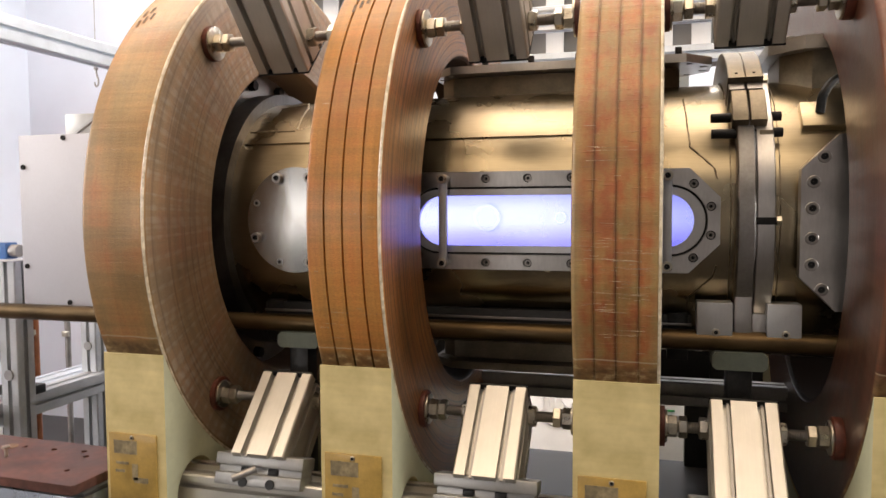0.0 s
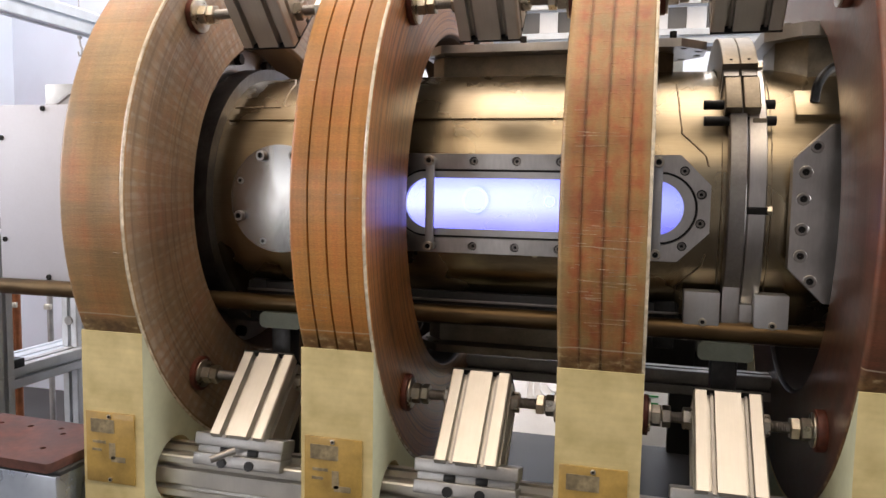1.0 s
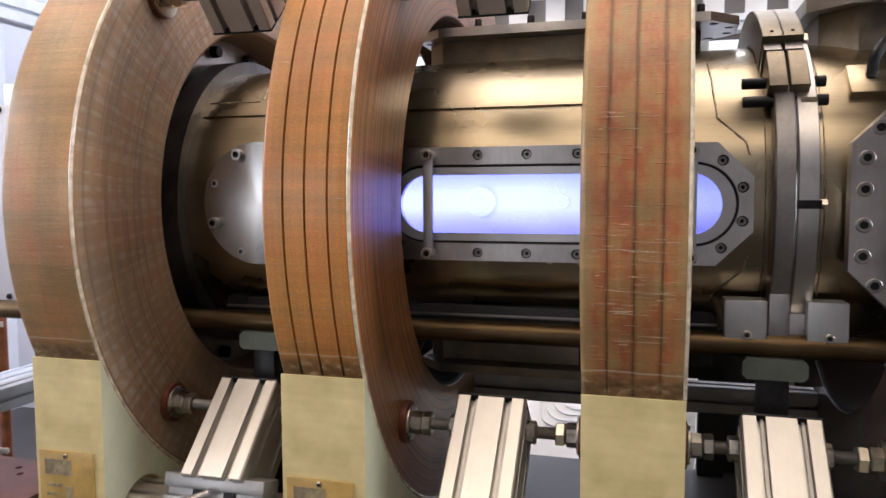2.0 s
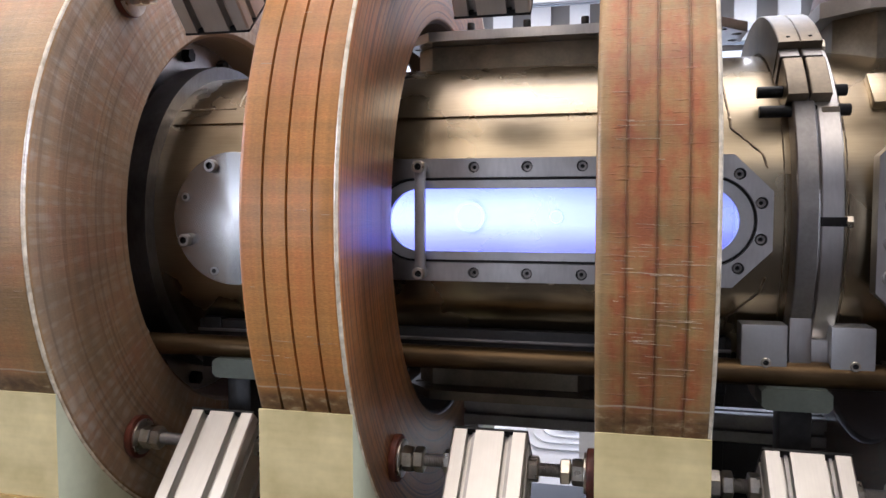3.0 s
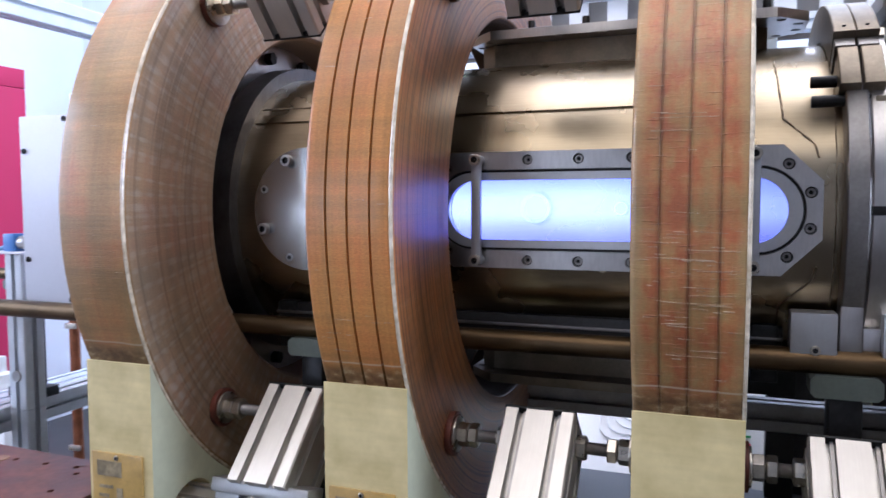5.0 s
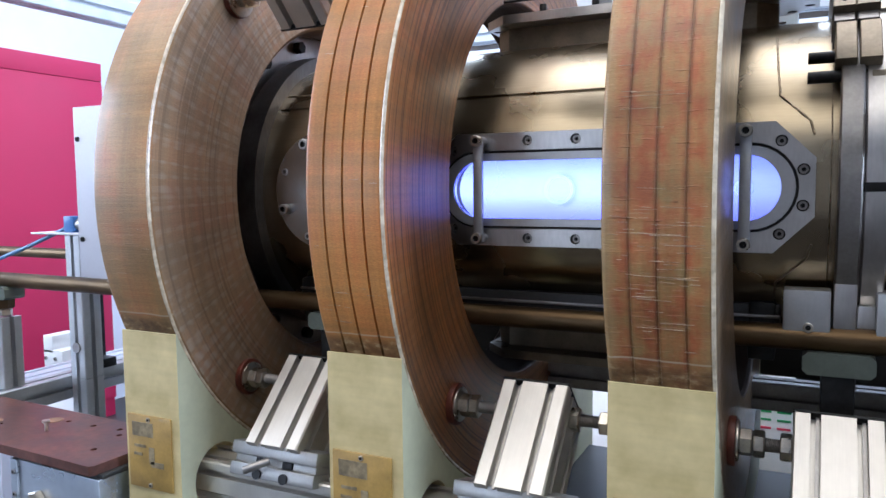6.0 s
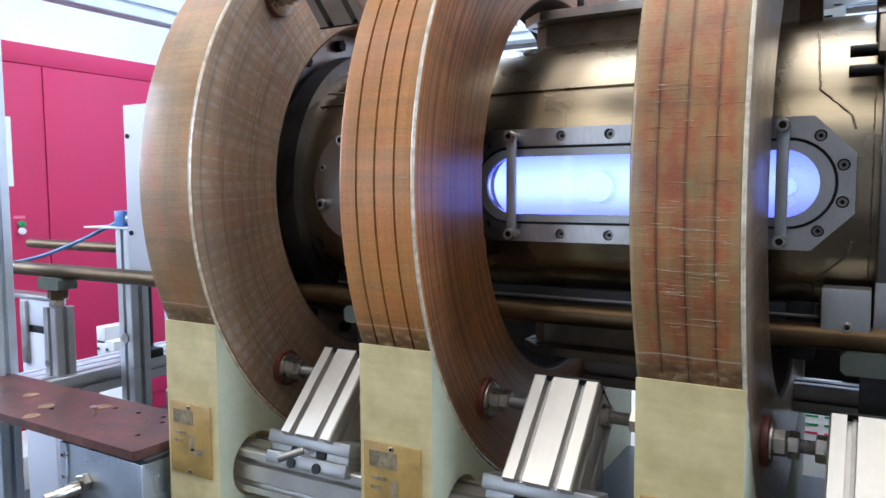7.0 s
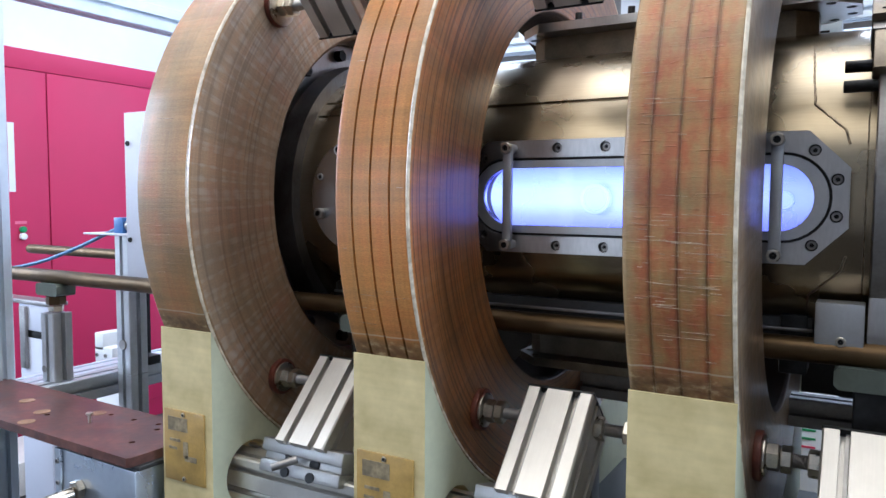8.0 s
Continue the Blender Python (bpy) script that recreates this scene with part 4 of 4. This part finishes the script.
# dark underframe
bed = thing("bed_beam", pose(-0.31, 1.147, 1.049), "black painted steel beam under the vessel behind the rail", "beam")
part("beam", box((0.70, 0.036, 0.048), (0, 0, 0.024), 0.002), M_DARK, bed)
part("edge_strip", box((0.70, 0.004, 0.004), (0, -0.0195, 0.034), 0.0008), M_DULL, bed, "bare steel edge strip")
for x in (-0.33, 0.33):
    part("bracket", box((0.03, 0.05, 0.07), (x, 0.005, 0.016), 0.002), M_BLACK, bed)
# box added to block the bright gap below the vessel; no duct is known
duct = thing("added_dark_box", pose(0.02, 1.70, 0.68), "dark box added to block the bright gap behind the vessel", "duct")
part("casing", box((0.17, 0.05, 0.12), (0, 0, 0.26), 0.003), M_DARK, duct)
part("stem", box((0.05, 0.04, 0.20), (0.06, 0, 0.10), 0.003), M_DARK, duct)
# the base
base = thing("base_cabinet", pose(0.1, 1.42, 0), "dark grey painted base cabinet under the machine", "cabinet")
part("carcass", box((1.9, 0.56, 0.66), (0, 0, 0.33), 0.004), M_BASE, base)
part("top", box((1.94, 0.60, 0.02), (0, 0, 0.67), 0.003), M_BASE, base)
for i in range(3):
    part("front_panel", box((0.58, 0.012, 0.56), (-0.62 + 0.62 * i, -0.286, 0.33), 0.003), M_BASE, base)
# added sheets standing for the dark below the vessel; they hide the white wall
for x0, x1, z1 in ((-1.03, -0.44, 1.005), (0.07, 0.99, 1.005)):
    sc = thing("added_dark_sheet", pose((x0 + x1) / 2, 1.74, 0), "added dark sheet that hides the white wall behind the vessel", "screen", "dark screens")
    part("sheet", box((x1 - x0, 0.006, z1), (0, 0, z1 / 2), 0.001), M_DARK, sc)
    part("edge_strip", box((x1 - x0, 0.012, 0.02), (0, -0.009, z1 - 0.01), 0.001), M_DARK, sc)
ub = thing("under_beam", pose(-0.36, 1.45, 0.905), "slotted aluminium beam under the vessel", "beam")
part("beam", extrusion(0.045, 0.045, 1, 1, 1.1, AXES["x"] @ Matrix.Rotation(math.pi, 4, "Y")), M_DULL, ub)
part("leg", box((0.04, 0.04, 0.205), (0.02, 0, -0.125), 0.002), M_DULL, ub)
part("leg", box((0.04, 0.04, 0.205), (1.08, 0, -0.125), 0.002), M_DULL, ub)

# white embossed cover and small chart behind
cover = thing("embossed_cover", pose(-0.324, 1.86, 0, -32), "white moulded cover with nested rounded ridges, leaning", "cover")
part("sheet", box((0.62, 0.02, 0.96), (0.12, 0, 0.48), 0.004), M_WHITEPL, cover)
for k in range(6):
    w, h = 0.185 - 0.019 * k, 0.115 - 0.0175 * k

    def rounded(w, h, r):
        pts = []
        for cx, cz, a0 in ((w - r, h - r, 0), (-w + r, h - r, 90), (-w + r, -h + r, 180), (w - r, -h + r, 270)):
            pts += [(cx + r * math.cos(radians(a0 + 15 * i)), cz + r * math.sin(radians(a0 + 15 * i))) for i in range(7)]
        return pts
    part("ridge", slab(rounded(w, h, min(h, 0.05)), [rounded(w - 0.006, h - 0.006, min(h - 0.006, 0.044))], 0.012, Matrix.Translation((0.165, -0.022, 0.80)) @ pose(0, 0, 0, 90)), M_WHITEPL, cover)
chart = thing("wall_chart", pose(-0.055, 2.06, 0), "white printed chart with red and green bars on a stand", "chart")
part("sheet", box((0.26, 0.006, 0.34), (0, 0, 0.62), 0.001), M_WHITEPL, chart)
part("stand", box((0.02, 0.02, 0.48), (0, 0.013, 0.24), 0.001), M_DULL, chart)
for k, mt in enumerate((M_PINK, M_GREENP, M_GREENP, M_PINK)):
    part("printed_bar", box((0.045, 0.002, 0.005), (0.035, -0.0038, 0.722 - 0.02 * k), 0), mt, chart)
    part("printed_bar", box((0.03, 0.002, 0.005), (0.085, -0.0038, 0.722 - 0.02 * k), 0), mt, chart)

# ---------- things above and behind the vessel ----------
rack = thing("white_rack", pose(-0.15, 2.3, 0), "white slatted rack on aluminium posts", "rack")
for z in (1.70, 1.84, 1.98, 2.12):
    part("cross_rail", extrusion(0.045, 0.045, 1, 1, 2.4, Matrix.Translation((-1.2, 0, z)) @ AXES["x"] @ Matrix.Rotation(math.pi, 4, "Y")), M_ALUW, rack)
for i in range(22):
    part("slat", box((0.055, 0.012, 0.48), (-1.14 + 0.108 * i, 0.04, 1.92), 0.002), M_WHITEPL, rack)
# sheet added to keep the gaps between the slats dark
part("added_backing", box((2.4, 0.004, 0.50), (0, 0.062, 1.92), 0.001), M_GREYWALL, rack, "grey sheet added to darken the gaps between slats")
for x in (-1.2, 1.2):
    part("post", extrusion(0.045, 0.045, 1, 1, 2.2, Matrix.Translation((x, 0.0, 2.2))), M_ALUW, rack)
cross = thing("cross_beam", pose(-1.27, 1.86, 1.72), "slotted aluminium beam crossing behind the coils", "beam")
part("beam", extrusion(0.06, 0.03, 2, 1, 2.6, AXES["x"] @ Matrix.Rotation(math.pi, 4, "Y")), M_ALUW, cross)
for x in (0.03, 2.57):
    part("post", extrusion(0.045, 0.045, 1, 1, 1.70, Matrix.Translation((x, 0.03, -0.02))), M_ALUW, cross)
top_bolts = thing("bolt_row", pose(0, AY, AZ + 0.266), "row of dark studs on the top port", "bolts")
for x in (-0.30, -0.22, -0.14, -0.06, 0.02):
    part("stud", cyl(0.0055, 0.014, (x, -0.055, 0.007), "z", 12, 0.001), M_BLACK, top_bolts)
sock = thing("white_socket", pose(0.02, 1.47, 1.455), "white plastic terminal block with two dark slits", "terminal block")
part("body", box((0.05, 0.03, 0.05), (0, 0, 0.025), 0.003), M_SOCKET, sock)
for dz in (0.020, 0.034):
    part("slit", box((0.016, 0.002, 0.003), (0, -0.0155, dz), 0), M_BLACK, sock)

# ---------- red cabinet ----------
XR = -3.35
cab = thing("red_cabinet", pose(XR, 2.53, 0), "crimson painted steel cabinet with two closed doors", "cabinet")
part("body", box((0.22, 0.850, 1.914), (-0.116, 0.023, 0.957), 0.003), M_RED, cab)
for y0, y1 in ((-0.402, -0.207), (-0.203, 0.448)):
    part("door", box((0.012, y1 - y0 - 0.002, 1.715), (0.001, (y0 + y1) / 2, 0.958), 0.003), M_RED, cab)
part("fascia", box((0.012, 0.848, 0.094), (0.001, 0.023, 1.866), 0.002), M_RED, cab)
paper = thing("notice_sheet", pose(XR + 0.0085, 2.146, 1.25), "white paper notice taped to the red cabinet", "notice")
part("paper", box((0.001, 0.030, 0.318), (0, 0.0, 0.159), 0), M_WHITEPL, paper)
lock = thing("cabinet_lock", pose(XR + 0.009, 2.183, 1.03), "white and green key switch on the cabinet door", "switch")
part("body", cyl(0.016, 0.02, (0.01, 0, 0.012), "x", 20, 0.002), M_WHITEPL, lock)
part("cap", cyl(0.015, 0.02, (0.01, 0, 0.045), "x", 20, 0.002), M_GREENP, lock)
tag = thing("warning_tag", pose(XR + 0.008, 2.18, 1.10), "small pink adhesive tag", "tag")
part("tag", box((0.001, 0.055, 0.014), (0, 0, 0.007), 0), M_TAG, tag)
plinth = thing("low_white_box", pose(-3.05, 1.84, 0), "low cream sheet metal box on the floor", "box")
part("shell", box((0.34, 0.56, 0.14), (0, 0, 0.07), 0.004), M_CREAMBOX, plinth)

# ---------- left-hand frame ----------
fr = thing("machine_frame", pose(0.032, 0.01, 0), "slotted aluminium frame beside the machine", "frame")
part("cross_beam", extrusion(0.045, 0.05, 1, 1, 1.06, Matrix.Translation((-1.385, 2.0, 0.825)) @ pose(0, 0, 0, -90)), M_ALUMATT, fr)
part("cross_beam", extrusion(0.08, 0.045, 2, 1, 1.02, Matrix.Translation((-1.452, 2.0, 0.8265)) @ pose(0, 0, 0, -90)), M_ALUW, fr)
for x, y in ((-1.324, 1.21), (-1.402, 1.52)):
    part("post", extrusion(0.045, 0.045, 1, 1, 0.30, Matrix.Translation((x, y, 1.150))), M_ALUMATT, fr)
    part("leg", extrusion(0.045, 0.045, 1, 1, 0.85, Matrix.Translation((x, y, 0.849))), M_ALUMATT, fr)
    part("bolt_cap", cyl(0.011, 0.003, (x, y - 0.024, 0.915), "y", 16), M_DULL, fr)
part("tall_post", extrusion(0.045, 0.045, 1, 1, 2.4, Matrix.Translation((-1.489, 1.0135, 2.4))), M_ALUW, fr)
part("top_beam", extrusion(0.045, 0.06, 1, 1, 2.2, Matrix.Translation((-1.504, 2.89, 1.675)) @ pose(0, 0, 0, -90)), M_ALUW, fr)
part("leg", extrusion(0.045, 0.045, 1, 1, 1.645, Matrix.Translation((-1.504, 2.86, 1.645))), M_ALUW, fr)
part("shelf_plate", box((0.15, 0.06, 0.004), (-1.367, 1.21, 1.152), 0.001), M_PANEL, fr)
part("bolt_cap", cyl(0.013, 0.004, (-1.489, 0.989, 0.815), "y", 20), M_ALUMATT, fr)

br = thing("linear_stage", pose(-1.378, 1.30, 0.853), "black anodised upright stage with a foot clamp", "stage")
part("upright", box((0.055, 0.03, 0.185), (0, 0, 0.0925), 0.002), M_BLACK, br)
part("foot", box((0.085, 0.05, 0.020), (0.03, -0.02, 0.010), 0.002), M_BLACK, br)
cap_screw(br, (0.035, -0.02, 0.020), (0, 0, 1), 0.008, 0.007, M_ZINC)
cap_screw(br, (0.004, -0.0155, 0.155), (0, -1, 0), 0.006, 0.003, M_DULL)

pb = thing("white_box", pose(-0.996, 1.32, 1.078), "white painted sheet metal box screwed along its edges", "box")
part("shell", box((0.33, 0.40, 0.315), (0, 0, 0.1575), 0.002), M_PANEL, pb)
part("front_sheet", box((0.336, 0.003, 0.318), (0, -0.2020, 0.158), 0.0008), M_PANEL, pb)
for x, z in ((-0.065, 0.310), (-0.158, 0.258), (-0.157, 0.072), (-0.062, 0.006), (0.06, 0.308), (0.06, 0.008)):
    cap_screw(pb, (x, -0.2035, z), (0, -1, 0), 0.0048, 0.003, M_BLACK)
part("stand", box((0.05, 0.05, 0.255), (0.06, 0.02, -0.1275), 0.002), M_DULL, pb)
lidb = thing("grey_bracket", pose(-1.066, 1.17, 1.393), "folded grey sheet bracket on the white box", "bracket")
part("plate", box((0.075, 0.004, 0.045), (0, 0, 0.0225), 0.0008), M_JAW, lidb)
part("brace", box((0.07, 0.006, 0.004), (0, -0.005, 0), 0, Matrix.Translation((0.012, 0, 0.022)) @ pose(0, 0, 0, 0, -32)), M_DULL, lidb)

plug = thing("blue_connector", pose(-1.317, 1.225, 1.154), "blue plastic connector with a blue cable", "connector")
part("shell", box((0.030, 0.030, 0.034), (0, 0, 0.017), 0.002), M_BLUE, plug)
part("collar", cyl(0.013, 0.022, (0.026, 0, 0.017), "x", 20, 0.002), M_DULL, plug)
part("cable", tube([(-0.015, 0, 0.012), (-0.06, -0.005, -0.005), (-0.17, -0.008, -0.042), (-0.28, -0.02, -0.075), (-0.40, -0.03, -0.095), (-0.75, -0.02, -0.10)], 0.0042), M_CABLE, plug, "thin blue cable")

hook = thing("hanging_cord", pose(-1.525, 1.746, 1.58), "thin cord with a small metal hook hung from the ceiling", "cord")
part("cord", cyl(0.0012, H - 1.67, (0, 0, (H - 1.58 + 0.09) / 2), "z", 8), M_DULL, hook)
part("swivel", cyl(0.006, 0.02, (0, 0, 0.075), "z", 12, 0.002), M_DULL, hook)
part("hook", tube([(0, 0, 0.07), (0.002, 0, 0.05), (0.007, 0, 0.035), (0.0, 0, 0.02), (-0.006, 0, 0.03)], 0.0026), M_DULL, hook)

for nm, x, r, mt, lb in (("copper_pipe", -2.23, 0.018, M_COPPER, "upright brown copper pipe behind the frame"), ("grey_pipe", -2.076, 0.010, M_DULL, "thin upright grey pipe behind the frame")):
    pipe = thing(nm, pose(x, 2.2, 0), lb, "pipe")
    part("pipe", cyl(r, 1.3, (0, 0, 0.65), "z", 16), mt, pipe)
    for z in (0.35, 0.80):
        part("clip", box((r * 2.6, 0.012, 0.02), (0, -r, z), 0.002), M_ZINC, pipe)

dev = thing("white_device", pose(-2.203, 1.57, 0), "white boxed device with a dark slot and upright bar", "device")
part("lower_case", box((0.16, 0.05, 0.78), (0, 0, 0.39), 0.004), M_PANEL, dev)
part("upper_case", box((0.16, 0.05, 0.085), (0, 0, 0.845), 0.004), M_PANEL, dev)
part("slot", box((0.16, 0.045, 0.024), (0, 0, 0.791), 0.001), M_BLACK, dev)
part("upright_bar", box((0.03, 0.012, 0.20), (-0.045, -0.031, 0.78), 0.002), M_DULL, dev)
part("lid", box((0.30, 0.06, 0.014), (-0.05, 0, 0.8945), 0.003), M_DULL, dev)
st = thing("stepped_block", pose(-1.828, 1.58, 0), "white stepped block with two screws", "block")
for k, (w, z) in enumerate(((0.12, 0.74), (0.08, 0.79), (0.04, 0.83))):
    part("step", box((w, 0.08, z if k == 0 else 0.05), (-(0.12 - w) / 2, 0, z / 2 if k == 0 else z - 0.025), 0.002), M_WHITEPL, st)
for x in (-0.05, -0.01):
    cap_screw(st, (x, -0.0405, 0.765), (0, -1, 0), 0.006, 0.003, M_DULL)

# ---------- board and metal box in front ----------
BT = pose(-0.822, 0.853, 0.0, 0, 0, -2)
mbx = thing("metal_box", BT @ pose(-0.095, 0.088, 0), "galvanised sheet metal box with round cable fittings", "box")
part("shell", box((0.20, 0.16, 0.835), (0, 0, 0.4175), 0.002), M_GALV, mbx)
part("flange", box((0.016, 0.164, 0.835), (-0.093, -0.001, 0.4177), 0.001), M_GALV, mbx)
part("lid", box((0.206, 0.150, 0.007), (0, 0, 0.8382), 0.001), M_DARK, mbx)
for z in (0.815, 0.78, 0.73):
    cap_screw(mbx, (-0.093, -0.083, z), (0, -1, 0), 0.004, 0.002, M_DULL)
for x, z in ((-0.036, 0.782), (-0.068, 0.760)):
    f = part("cable_fitting", hex_nut(0.026, 0.012, (x, -0.086, z), "y", 0.3), M_ZINC, mbx, "round metal cable fitting")
    part("fitting_sleeve", cyl(0.010, 0.05, (0, 0, 0), "y", 20, 0.001, None, Matrix.Translation((x - 0.008, -0.115, z - 0.008)) @ pose(0, 0, 0, 10, 0, -20)), M_ZINC, f)
hose = thing("clear_hose", BT @ pose(-0.24, 0.07, 0), "thin translucent hose hanging beside the box", "hose")
part("hose", tube([(0.02, 0, 0.80), (0.0, 0, 0.66), (-0.04, -0.01, 0.45), (-0.10, 0, 0.01)], 0.006), M_WHITEPL, hose)
board = thing("brown_board", BT @ pose(0, 0, 0.842), "worn brown pressboard shelf with drilled holes", "board")
holes = [(-0.218, 0.120), (-0.159, 0.123), (-0.103, 0.130), (-0.081, 0.111), (-0.06, 0.05), (-0.31, 0.06)]
bm = slab([(-0.85, 0.0), (-0.004, 0.0), (0.0, 0.006), (0.0, 0.160), (-0.85, 0.160)], [ring_pts(x, y, 0.0048, 14) for x, y in holes], 0.014, Matrix.Translation((0, 0, 0.014)))
part("sheet", bm, M_BOARD, board)
for x, y in ((-0.426, 0.089), (-0.333, 0.064), (-0.298, 0.018), (-0.244, 0.113)):
    part("inlay", cyl(0.0135, 0.0012, (x, y, 0.0144), "z", 20), M_INLAY, board, "pale round plug")
for x, y in ((-0.208, 0.074), (-0.45, 0.03)):
    sc = part("pin", cyl(0.0028, 0.014, (x, y, 0.021), "z", 12), M_ZINC, board)
    part("pin_head", cyl(0.006, 0.004, (x, y, 0.029), "z", 16, 0.001), M_ZINC, sc)
